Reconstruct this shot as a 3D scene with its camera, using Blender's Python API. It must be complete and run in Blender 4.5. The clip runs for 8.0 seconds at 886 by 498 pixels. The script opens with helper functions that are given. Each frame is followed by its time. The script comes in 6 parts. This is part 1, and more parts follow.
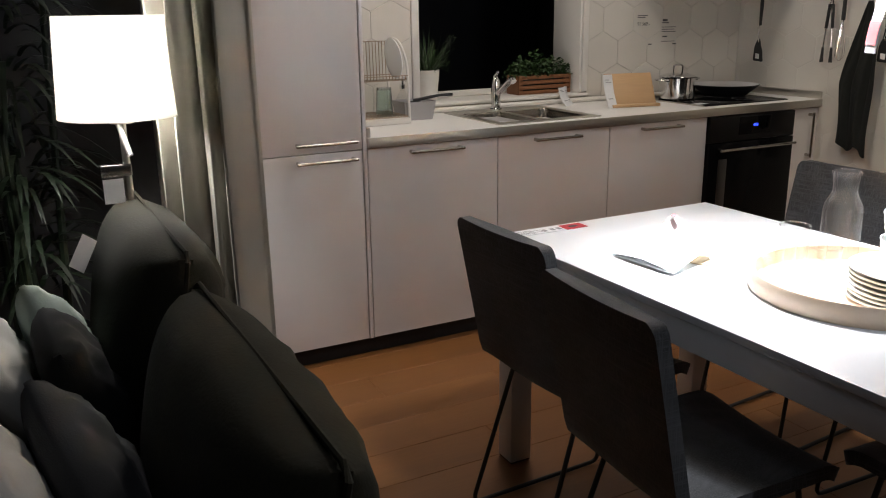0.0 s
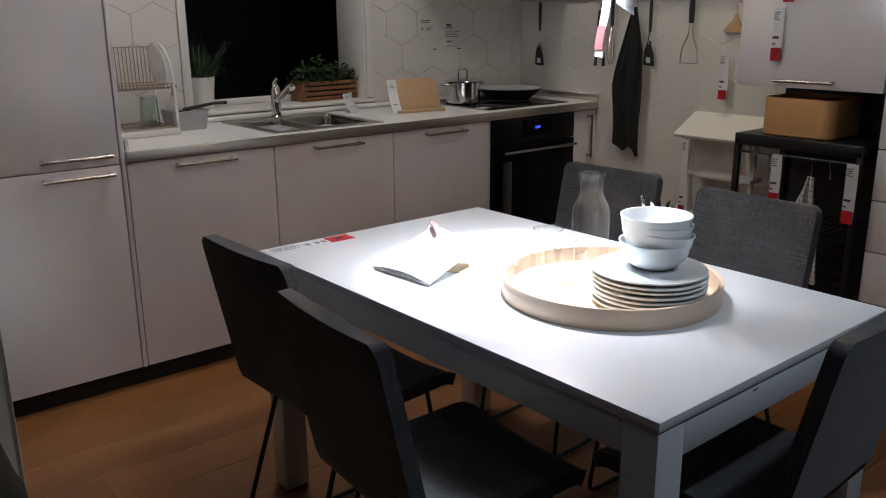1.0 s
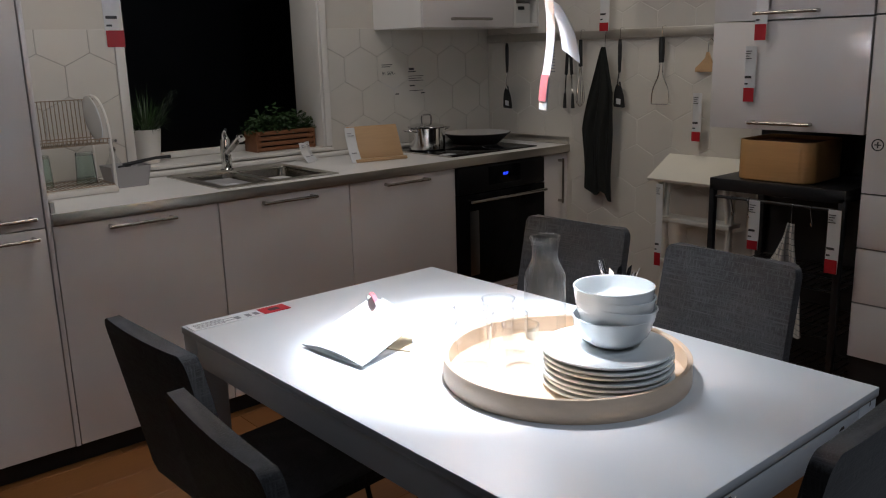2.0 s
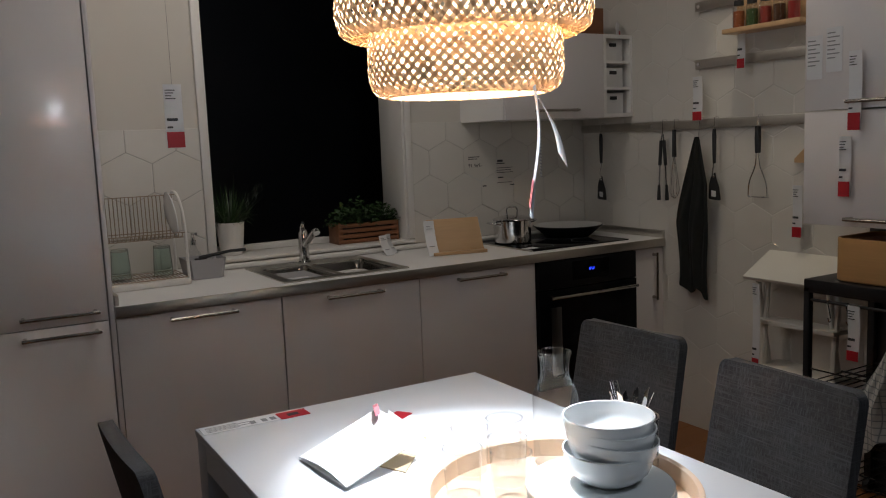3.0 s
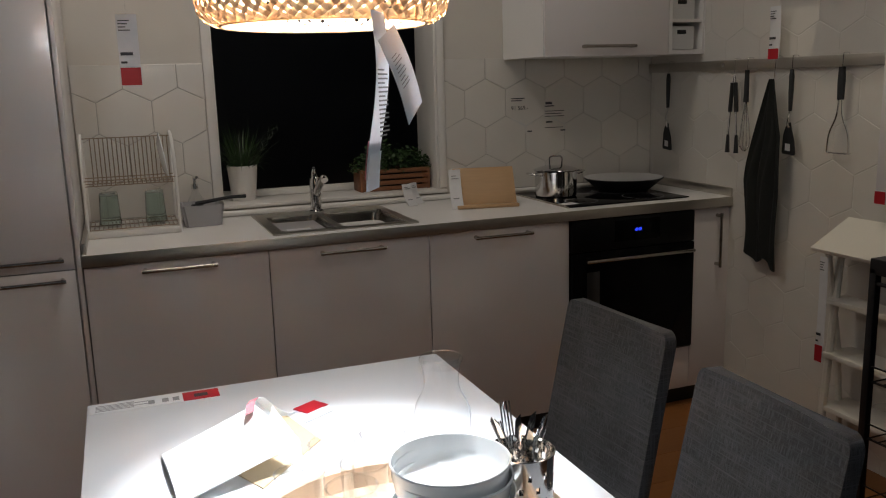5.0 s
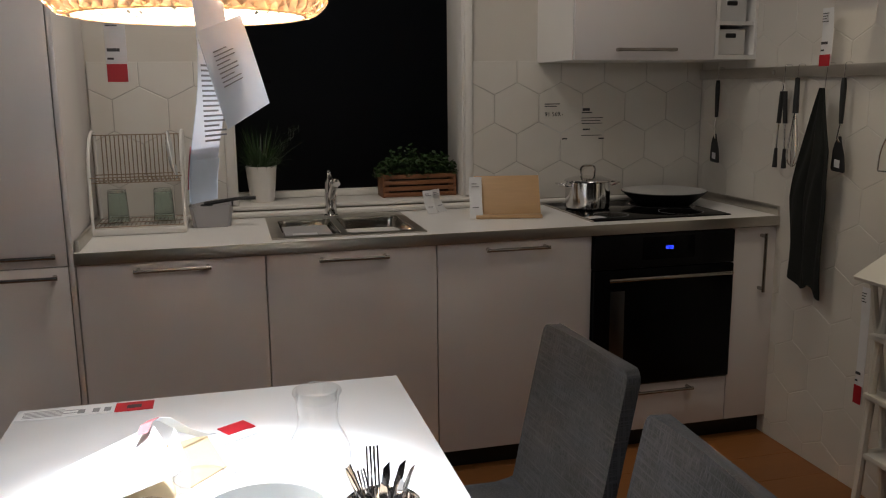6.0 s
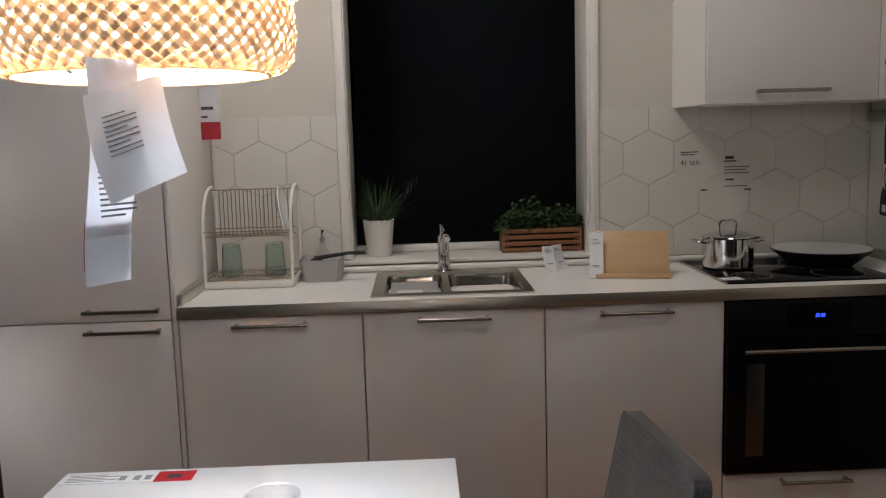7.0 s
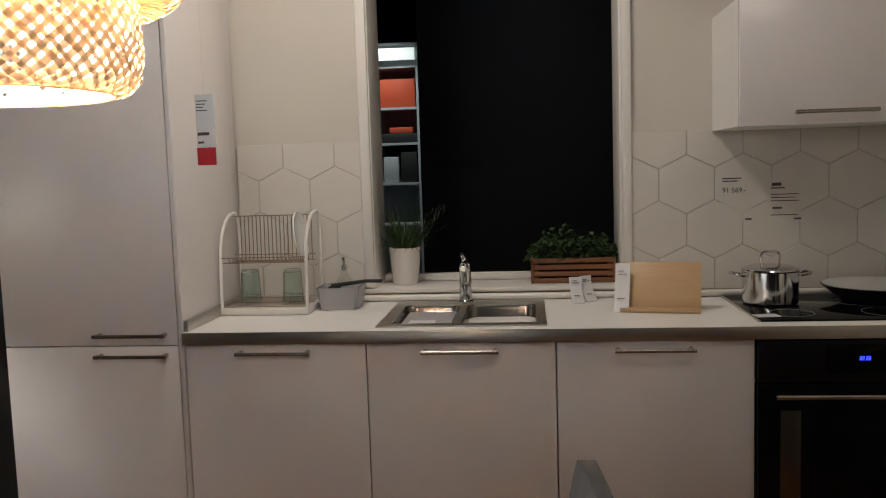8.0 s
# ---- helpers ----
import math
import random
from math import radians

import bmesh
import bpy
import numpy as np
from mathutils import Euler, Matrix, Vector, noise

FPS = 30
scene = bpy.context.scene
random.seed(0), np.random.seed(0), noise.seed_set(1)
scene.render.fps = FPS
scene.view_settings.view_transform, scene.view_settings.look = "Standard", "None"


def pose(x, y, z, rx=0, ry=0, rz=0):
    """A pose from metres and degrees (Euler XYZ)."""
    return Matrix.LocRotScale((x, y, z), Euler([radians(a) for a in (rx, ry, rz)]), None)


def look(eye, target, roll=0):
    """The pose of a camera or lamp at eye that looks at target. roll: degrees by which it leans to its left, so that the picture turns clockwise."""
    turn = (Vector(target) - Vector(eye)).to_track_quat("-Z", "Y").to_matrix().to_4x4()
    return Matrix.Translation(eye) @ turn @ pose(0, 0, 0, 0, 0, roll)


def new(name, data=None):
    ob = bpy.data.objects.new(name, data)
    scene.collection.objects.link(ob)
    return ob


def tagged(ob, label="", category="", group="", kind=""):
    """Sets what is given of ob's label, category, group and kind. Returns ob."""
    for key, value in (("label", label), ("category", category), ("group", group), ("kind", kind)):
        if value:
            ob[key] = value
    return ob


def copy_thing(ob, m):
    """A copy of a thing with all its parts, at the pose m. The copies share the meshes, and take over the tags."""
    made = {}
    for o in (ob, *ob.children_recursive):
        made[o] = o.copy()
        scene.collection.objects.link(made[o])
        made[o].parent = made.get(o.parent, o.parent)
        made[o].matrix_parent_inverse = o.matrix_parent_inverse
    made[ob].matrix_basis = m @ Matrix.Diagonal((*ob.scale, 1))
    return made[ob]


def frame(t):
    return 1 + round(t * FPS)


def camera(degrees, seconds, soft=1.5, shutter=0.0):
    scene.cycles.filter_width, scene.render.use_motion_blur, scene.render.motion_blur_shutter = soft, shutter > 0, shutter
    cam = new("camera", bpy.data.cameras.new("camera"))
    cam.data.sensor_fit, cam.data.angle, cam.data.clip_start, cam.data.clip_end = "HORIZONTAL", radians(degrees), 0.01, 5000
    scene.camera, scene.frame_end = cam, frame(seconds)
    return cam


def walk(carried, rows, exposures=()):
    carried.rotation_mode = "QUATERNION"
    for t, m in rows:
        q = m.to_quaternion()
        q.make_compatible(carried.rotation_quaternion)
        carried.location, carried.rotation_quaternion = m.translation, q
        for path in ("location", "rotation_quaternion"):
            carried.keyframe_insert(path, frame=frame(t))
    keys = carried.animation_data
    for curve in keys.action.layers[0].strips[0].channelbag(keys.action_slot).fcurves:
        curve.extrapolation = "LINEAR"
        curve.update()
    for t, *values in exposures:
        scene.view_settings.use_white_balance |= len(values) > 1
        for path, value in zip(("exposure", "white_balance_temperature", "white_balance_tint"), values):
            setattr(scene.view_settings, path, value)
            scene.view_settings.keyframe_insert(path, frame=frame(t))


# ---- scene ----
cam = camera(55.8, 8.0, soft=1.1)
PATH = [
    (0, (-1.257, -3.034, 1.396), (-0.366, -1.33, 0.847), -0.8),
    (0.5, (-1.121, -3.064, 1.378), (-0.076, -1.441, 0.857), -0.4),
    (1, (-1.03, -3.051, 1.389), (0.195, -1.566, 0.847), -0.5),
    (1.5, (-0.891, -2.985, 1.402), (0.337, -1.485, 0.911), 0.2),
    (2, (-0.782, -2.946, 1.409), (0.476, -1.46, 0.951), -1.6),
    (2.2, (-0.741, -2.921, 1.394), (0.494, -1.394, 1.014), -2.8),
    (3.3, (-0.356, -3.054, 1.444), (0.608, -1.319, 1.195), -1.9),
    (3.5, (-0.314, -3.005, 1.43), (0.686, -1.294, 1.161), -1.8),
    (4, (-0.154, -2.942, 1.436), (0.796, -1.203, 1.162), -1.1),
    (4.5, (0.005, -2.899, 1.424), (0.914, -1.151, 1.082), -3.6),
    (4.7, (0.074, -2.901, 1.443), (0.877, -1.107, 1.074), -2.6),
    (5.8, (0.362, -2.88, 1.393), (0.948, -1.011, 0.989), -1.2),
    (6, (0.492, -2.848, 1.424), (0.98, -0.945, 1.047), -0.6),
    (6.5, (0.647, -2.749, 1.435), (0.969, -0.806, 1.088), -1.8),
    (7, (0.801, -2.699, 1.437), (0.852, -0.717, 1.174), -1.7),
    (7.5, (1.017, -2.667, 1.438), (0.883, -0.68, 1.253), -0.9),
    (8, (1.125, -2.584, 1.417), (0.919, -0.604, 1.229), -1.8),
]
walk(cam, [(t, look(eye, target, roll)) for t, eye, target, roll in PATH],
     [(0.0, 0.73, 6200, 10.0), (0.5, 0.24, 5850, 10.0), (1.0, 0.28, 5800, 10.0), (2.2, -0.22, 5850, 10.0), (3.5, -0.45, 6150, 10.0), (4.7, -0.32, 6200, 10.0), (6.0, -0.1, 6350, 10.0), (7.0, 0.42, 6000, 10.0), (7.5, 0.2, 6150, 10.0), (8.0, 0.46, 6400, 10.0)])

# ---- world and lights ----
world = bpy.data.worlds.new("world")
scene.world = world
world.use_nodes = True
world.node_tree.nodes["Background"].inputs[0].default_value = (0.55, 0.6, 0.7, 1)
world.node_tree.nodes["Background"].inputs[1].default_value = 0.02

LAMP = Vector((0.455, -1.60, 1.526))      # centre of the pendant's lower rim
SHADE = Vector((-0.955, -0.5, 1.12))     # centre of the floor lamp's shade, lower rim
CEILING = 3.0


def lamp(name, kind, place, energy, colour, size=0.1, target=None, cone=None, edge=0.9):
    data = bpy.data.lights.new(name, kind)
    data.energy, data.color = energy, colour
    if kind == "AREA":
        data.shape, data.size = "DISK", size
    else:
        data.shadow_soft_size = size
    if cone:
        data.spot_size, data.spot_blend = radians(cone), edge
    ob = new(name, data)
    ob.matrix_world = look(place, target) if target else Matrix.Translation(place)
    return ob


lamp("pendant_light", "POINT", (LAMP.x, LAMP.y, LAMP.z + 0.215), 64, (0.93, 0.96, 1.0), 0.05)
lamp("pendant_downlight", "SPOT", (LAMP.x, LAMP.y, LAMP.z + 0.15), 100, (0.90, 0.96, 1.0), 0.03, (LAMP.x, LAMP.y, 0), 54, 0.45)
lamp("shade_light", "POINT", (SHADE.x, SHADE.y, SHADE.z + 0.12), 16, (1.0, 0.96, 0.92), 0.05)
# large soft fill lamps, added for the showroom's unseen ceiling light
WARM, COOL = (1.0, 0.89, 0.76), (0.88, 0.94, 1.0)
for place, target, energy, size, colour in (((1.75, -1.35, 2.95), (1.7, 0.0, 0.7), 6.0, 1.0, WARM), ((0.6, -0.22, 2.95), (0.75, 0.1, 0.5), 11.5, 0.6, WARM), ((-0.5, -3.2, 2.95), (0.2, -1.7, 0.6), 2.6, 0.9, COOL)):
    lamp("ceiling_fill_light", "AREA", place, energy, colour, size, target)
# cool spotlight over the near end of the table
lamp("ceiling_spotlight", "SPOT", (0.75, -3.5, 2.95), 46, COOL, 0.06, (0.42, -2.05, 0.8), 46, 0.8)
# spotlight close to the side wall, over the utensil rail
lamp("ceiling_spotlight", "SPOT", (2.13, -0.66, 2.95), 28, (1.0, 0.84, 0.60), 0.03, (2.44, -0.74, 1.0), 54, 0.65)
# unseen fill lamps, added to brighten the hall board and the bookcase
lamp("hall_fill_light", "AREA", (1.0, 2.5, 2.95), 0.7, (0.92, 0.95, 1.0), 0.8, (1.0, 3.4, 1.7))
lamp("hall_fill_light", "SPOT", (-0.1, 3.9, 2.95), 48, (0.95, 1.0, 0.98), 0.1, (-0.1, 4.6, 1.55), 62)


# ---- materials ----
def material(name, base, rough=0.5, metal=0.0, vary=0.06, scale=6.0, grain=0.0, grain_scale=200.0, bump=0.0, coat=0.0,
             transmit=0.0, ior=1.45, emit=0.0, emit_colour=None, stretch=(1, 1, 1), rand=0.0, sheen=0.0, second=None, alpha=None):
    m = bpy.data.materials.new(name)
    m.use_nodes = True
    nt = m.node_tree
    p = nt.nodes["Principled BSDF"]
    p.inputs["Roughness"].default_value = rough
    p.inputs["Metallic"].default_value = metal
    p.inputs["Coat Weight"].default_value = coat
    p.inputs["Coat Roughness"].default_value = 0.12
    p.inputs["Transmission Weight"].default_value = transmit
    p.inputs["IOR"].default_value = ior
    p.inputs["Sheen Weight"].default_value = sheen
    if emit:
        p.inputs["Emission Color"].default_value = (*(emit_colour or base), 1)
        p.inputs["Emission Strength"].default_value = emit
    tex = nt.nodes.new("ShaderNodeTexCoord")
    mp = nt.nodes.new("ShaderNodeMapping")
    mp.inputs["Scale"].default_value = stretch
    nt.links.new(tex.outputs["Object"], mp.inputs[0])
    big = nt.nodes.new("ShaderNodeTexNoise")
    big.inputs["Scale"].default_value, big.inputs["Detail"].default_value = scale, 5
    nt.links.new(mp.outputs[0], big.inputs[0])
    fine = nt.nodes.new("ShaderNodeTexNoise")
    fine.inputs["Scale"].default_value, fine.inputs["Detail"].default_value = grain_scale, 3
    nt.links.new(mp.outputs[0], fine.inputs[0])
    ramp = nt.nodes.new("ShaderNodeMix")
    ramp.data_type = "RGBA"
    dark = second or tuple(c * (1 - 2 * vary) for c in base)
    ramp.inputs[6].default_value, ramp.inputs[7].default_value = (*dark, 1), (*[min(1, c * (1 + vary * 0.5)) for c in base], 1)
    nt.links.new(big.outputs[0], ramp.inputs[0])
    out = ramp.outputs[2]
    if grain or rand:
        hsv = nt.nodes.new("ShaderNodeHueSaturation")
        nt.links.new(out, hsv.inputs["Color"])
        add = nt.nodes.new("ShaderNodeMath")
        add.operation = "MULTIPLY_ADD"
        nt.links.new(fine.outputs[0], add.inputs[0])
        add.inputs[1].default_value, add.inputs[2].default_value = 2 * grain, 1 - grain
        val = add.outputs[0]
        if rand:
            info = nt.nodes.new("ShaderNodeObjectInfo")
            r = nt.nodes.new("ShaderNodeMath")
            r.operation = "MULTIPLY_ADD"
            nt.links.new(info.outputs["Random"], r.inputs[0])
            r.inputs[1].default_value, r.inputs[2].default_value = 2 * rand, -rand
            s = nt.nodes.new("ShaderNodeMath")
            nt.links.new(val, s.inputs[0])
            nt.links.new(r.outputs[0], s.inputs[1])
            val = s.outputs[0]
        nt.links.new(val, hsv.inputs["Value"])
        out = hsv.outputs[0]
    nt.links.new(out, p.inputs["Base Color"])
    if bump:
        b = nt.nodes.new("ShaderNodeBump")
        b.inputs["Strength"].default_value, b.inputs["Distance"].default_value = bump, 0.002
        nt.links.new(fine.outputs[0], b.inputs["Height"])
        nt.links.new(b.outputs[0], p.inputs["Normal"])
    return m


def glass(name, tint, rough=0.0):
    m = bpy.data.materials.new(name)
    m.use_nodes = True
    p = m.node_tree.nodes["Principled BSDF"]
    p.inputs["Base Color"].default_value = (*tint, 1)
    p.inputs["Transmission Weight"].default_value, p.inputs["Roughness"].default_value, p.inputs["IOR"].default_value = 1, rough, 1.45
    return m


def translucent(name, base, share, vary, scale):
    """Thin stuff that lets part of the light through."""
    m = material(name, base, 0.7, vary=vary, scale=scale, rand=0.0)
    nt = m.node_tree
    p = nt.nodes["Principled BSDF"]
    t = nt.nodes.new("ShaderNodeBsdfTranslucent")
    nt.links.new(p.inputs["Base Color"].links[0].from_socket, t.inputs[0])
    mix = nt.nodes.new("ShaderNodeMixShader")
    mix.inputs[0].default_value = share
    nt.links.new(p.outputs[0], mix.inputs[1])
    nt.links.new(t.outputs[0], mix.inputs[2])
    nt.links.new(mix.outputs[0], nt.nodes["Material Output"].inputs[0])
    return m


GLOSS_WHITE = material("gloss_white_front", (0.74, 0.70, 0.69), 0.26, vary=0.02, scale=2.5, coat=0.3, grain=0.008)
CARCASS = material("white_melamine", (0.78, 0.76, 0.73), 0.45, vary=0.02)
LAMINATE = material("white_laminate", (0.86, 0.84, 0.82), 0.32, vary=0.02, scale=9, grain=0.015, bump=0.04)
STEEL = material("brushed_steel", (0.58, 0.55, 0.50), 0.36, 1.0, vary=0.08, scale=14, grain=0.08, grain_scale=300, stretch=(0.15, 1, 3), bump=0.06)
CHROME = material("chrome", (0.72, 0.72, 0.72), 0.12, 1.0, vary=0.03)
HANDLE = material("nickel_handle", (0.40, 0.375, 0.345), 0.24, 1.0, vary=0.05, grain=0.04)
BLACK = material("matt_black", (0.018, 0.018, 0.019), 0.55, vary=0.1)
PLINTH = material("black_plinth", (0.010, 0.0095, 0.0095), 0.55, vary=0.15)
BLACK_GLASS = material("black_glass", (0.004, 0.004, 0.0045), 0.08, vary=0.05)
BLACK_GLASS.node_tree.nodes["Principled BSDF"].inputs["Specular IOR Level"].default_value = 0.09
OVEN_PANEL = material("black_oven_steel", (0.006, 0.006, 0.0065), 0.34, vary=0.1, grain=0.05)
OVEN_PANEL.node_tree.nodes["Principled BSDF"].inputs["Specular IOR Level"].default_value = 0.18
BLACK_PAINT = material("black_lacquered_steel", (0.012, 0.012, 0.013), 0.35, vary=0.15, scale=20, grain=0.05)
DARK_STEEL = material("dark_steel", (0.12, 0.12, 0.12), 0.34, 1.0, vary=0.1, grain=0.06)
TILE = material("cream_tile", (0.67, 0.635, 0.58), 0.28, vary=0.03, scale=7, grain=0.02, bump=0.04, rand=0.02)
GROUT = material("grey_grout", (0.47, 0.44, 0.40), 0.9, vary=0.1, grain=0.06)
GROUT_SIDE = material("pale_grout", (0.70, 0.665, 0.61), 0.9, vary=0.1, grain=0.06)
WALL = material("beige_wall_paint", (0.62, 0.58, 0.52), 0.8, vary=0.03, scale=3, grain=0.02, bump=0.1)
WALL_DARK = material("dark_grey_wall_paint", (0.055, 0.055, 0.056), 0.8, vary=0.06, scale=3, grain=0.03, bump=0.1)
CEIL = material("dark_ceiling_paint", (0.06, 0.06, 0.06), 0.9, vary=0.1)
FRAME = material("white_window_paint", (0.76, 0.73, 0.69), 0.42, vary=0.03, grain=0.01)
PLANK = material("oak_laminate", (0.275, 0.112, 0.032), 0.42, vary=0.24, scale=3.0, grain=0.12, grain_scale=60, stretch=(0.12, 2.0, 1), bump=0.05, rand=0.09)
SUBFLOOR = material("dark_floor_joint", (0.16, 0.075, 0.03), 0.8)
TABLE_WHITE = material("white_table_foil", (0.69, 0.70, 0.715), 0.38, vary=0.015, scale=5, grain=0.012, bump=0.02)
def woven_fabric(name, dark, light):
    """Cloth with long light threads both ways over a mottled ground."""
    m = bpy.data.materials.new(name)
    m.use_nodes = True
    nt = m.node_tree
    p = nt.nodes["Principled BSDF"]
    p.inputs["Roughness"].default_value, p.inputs["Sheen Weight"].default_value = 0.95, 0.15
    tex = nt.nodes.new("ShaderNodeTexCoord")
    outs = []
    for s, n in (((300, 300, 9), 1), ((9, 9, 340), 1), ((9, 9, 9), 1), ((420, 420, 420), 1)):
        mp, no = nt.nodes.new("ShaderNodeMapping"), nt.nodes.new("ShaderNodeTexNoise")
        mp.inputs["Scale"].default_value = s
        no.inputs["Scale"].default_value, no.inputs["Detail"].default_value = n, 3
        nt.links.new(tex.outputs["Object"], mp.inputs[0])
        nt.links.new(mp.outputs[0], no.inputs[0])
        outs.append(no.outputs[0])
    def maths(op, a, b):
        k = nt.nodes.new("ShaderNodeMath")
        k.operation = op
        for i, v in enumerate((a, b)):
            if isinstance(v, float):
                k.inputs[i].default_value = v
            else:
                nt.links.new(v, k.inputs[i])
        return k.outputs[0]
    thread = maths("MAXIMUM", outs[0], outs[1])
    total = maths("ADD", maths("MULTIPLY", thread, 0.62), maths("ADD", maths("MULTIPLY", outs[2], 0.22), maths("MULTIPLY", outs[3], 0.16)))
    ramp = nt.nodes.new("ShaderNodeValToRGB")
    ramp.color_ramp.elements[0].position, ramp.color_ramp.elements[0].color = 0.44, (*dark, 1)
    ramp.color_ramp.elements[1].position, ramp.color_ramp.elements[1].color = 0.70, (*light, 1)
    nt.links.new(total, ramp.inputs[0])
    nt.links.new(ramp.outputs[0], p.inputs["Base Color"])
    b = nt.nodes.new("ShaderNodeBump")
    b.inputs["Strength"].default_value, b.inputs["Distance"].default_value = 0.5, 0.002
    nt.links.new(total, b.inputs["Height"])
    nt.links.new(b.outputs[0], p.inputs["Normal"])
    return m


FABRIC = woven_fabric("grey_woven_fabric", (0.024, 0.024, 0.025), (0.088, 0.088, 0.093))
SOFA = material("dark_olive_grey_fabric", (0.029, 0.026, 0.0145), 0.95, vary=0.3, scale=7, grain=0.25, grain_scale=120, bump=0.5)
CURTAIN = material("grey_green_curtain", (0.43, 0.405, 0.345), 0.8, vary=0.06, scale=8, grain=0.06, grain_scale=400, bump=0.15, sheen=0.15)
BEECH = material("beech_wood", (0.56, 0.36, 0.19), 0.42, vary=0.09, scale=5, grain=0.07, grain_scale=40, stretch=(0.3, 3, 3), bump=0.06)
BAMBOO_BOX = material("bamboo_box", (0.50, 0.28, 0.105), 0.45, vary=0.1, scale=5, grain=0.08, grain_scale=40, stretch=(0.2, 0.2, 4), bump=0.06)
PALE_WOOD = material("pale_ash_veneer", (0.74, 0.57, 0.42), 0.45, vary=0.07, scale=6, grain=0.05, grain_scale=60, stretch=(1, 1, 3))
RED_WOOD = material("brown_stained_wood", (0.25, 0.105, 0.045), 0.5, vary=0.2, scale=7, grain=0.1, grain_scale=60, stretch=(0.3, 3, 3), bump=0.08)
CERAMIC = material("white_porcelain", (0.82, 0.84, 0.84), 0.12, vary=0.01, coat=0.4)
POT_WHITE = material("white_glazed_pot", (0.82, 0.79, 0.75), 0.3, vary=0.02)
PLASTIC = material("grey_plastic", (0.42, 0.41, 0.42), 0.4, vary=0.03)
PAPER = material("white_paper", (0.88, 0.88, 0.88), 0.6, vary=0.02, scale=20, grain=0.01)
TAG_PAPER = material("printed_tag_paper", (0.74, 0.74, 0.75), 0.35, vary=0.05, scale=30, grain=0.03)
RED = material("red_tag_print", (0.42, 0.010, 0.02), 0.5, vary=0.06)
SINK_STEEL = material("sink_steel", (0.27, 0.25, 0.22), 0.24, 1.0, vary=0.1, scale=10, grain=0.08, grain_scale=300, stretch=(0.2, 1, 1), bump=0.05)
# the tag red again, with the glare that pales it mixed into the colour
GLARE_RED = material("glare_red_print", (0.50, 0.16, 0.18), 0.5, vary=0.06)
INK = material("black_print", (0.05, 0.05, 0.055), 0.6)
GREY_INK = material("grey_print", (0.25, 0.25, 0.26), 0.6)
LEAF = material("green_leaf", (0.042, 0.085, 0.025), 0.45, vary=0.3, scale=30, grain=0.2)
LEAF_DARK = material("dark_green_leaf", (0.012, 0.022, 0.009), 0.5, vary=0.3, scale=20, grain=0.2)
SOIL = material("dark_soil", (0.03, 0.02, 0.014), 0.95, vary=0.3, grain=0.4)
BAMBOO = translucent("woven_bamboo_strip", (0.95, 0.62, 0.35), 0.046, 0.22, 30)
TAG_CARD = translucent("thin_printed_card", (0.84, 0.87, 0.91), 0.38, 0.05, 30)
SHADE_CLOTH = translucent("white_shade_cloth", (0.88, 0.86, 0.82), 0.55, 0.02, 20)
BULB = material("glowing_bulb", (1, 0.95, 0.85), 0.4, emit=30, emit_colour=(1.0, 0.9, 0.75))


def thin_glass(name, tint, falloff):
    """Thin clear glass: straight through, with more gloss towards its edges."""
    m = bpy.data.materials.new(name)
    m.use_nodes = True
    nt = m.node_tree
    nt.nodes.remove(nt.nodes["Principled BSDF"])
    clear, shine, edge, power, lift, mix = (nt.nodes.new("ShaderNode" + k) for k in ("BsdfTransparent", "BsdfGlossy", "LayerWeight", "Math", "Math", "MixShader"))
    clear.inputs[0].default_value = (*tint, 1)
    shine.inputs["Roughness"].default_value = 0.03
    edge.inputs[0].default_value = 0.5
    power.operation, power.use_clamp = "POWER", True
    power.inputs[1].default_value = falloff
    nt.links.new(edge.outputs["Facing"], power.inputs[0])
    lift.operation = "MULTIPLY_ADD"
    lift.inputs[1].default_value, lift.inputs[2].default_value = 0.95, 0.05
    nt.links.new(power.outputs[0], lift.inputs[0])
    nt.links.new(lift.outputs[0], mix.inputs[0])
    nt.links.new(clear.outputs[0], mix.inputs[1])
    nt.links.new(shine.outputs[0], mix.inputs[2])
    nt.links.new(mix.outputs[0], nt.nodes["Material Output"].inputs[0])
    return m


CLEAR = thin_glass("clear_glass", (0.94, 0.95, 0.955), 4.5)
TUMBLER = thin_glass("thin_tumbler_glass", (0.93, 0.93, 0.925), 3.0)
GREEN_GLASS = glass("pale_green_glass", (0.80, 0.90, 0.87))
CLEAR_FILM = glass("clear_plastic_film", (0.97, 0.97, 0.97), 0.1)


# ---- builders ----
def box(bm, x0, x1, y0, y1, z0, z1, bevel=0.0, segs=2, m=None):
    made = bmesh.ops.create_cube(bm, size=1.0)["verts"]
    for v in made:
        v.co = Vector((x0 + (v.co.x + 0.5) * (x1 - x0), y0 + (v.co.y + 0.5) * (y1 - y0), z0 + (v.co.z + 0.5) * (z1 - z0)))
    if m is not None:
        bmesh.ops.transform(bm, matrix=m, verts=made)
    if bevel:
        edges = list({e for v in made for e in v.link_edges})
        bmesh.ops.bevel(bm, geom=edges, offset=bevel, segments=segs, affect="EDGES", profile=0.5)
    return bm


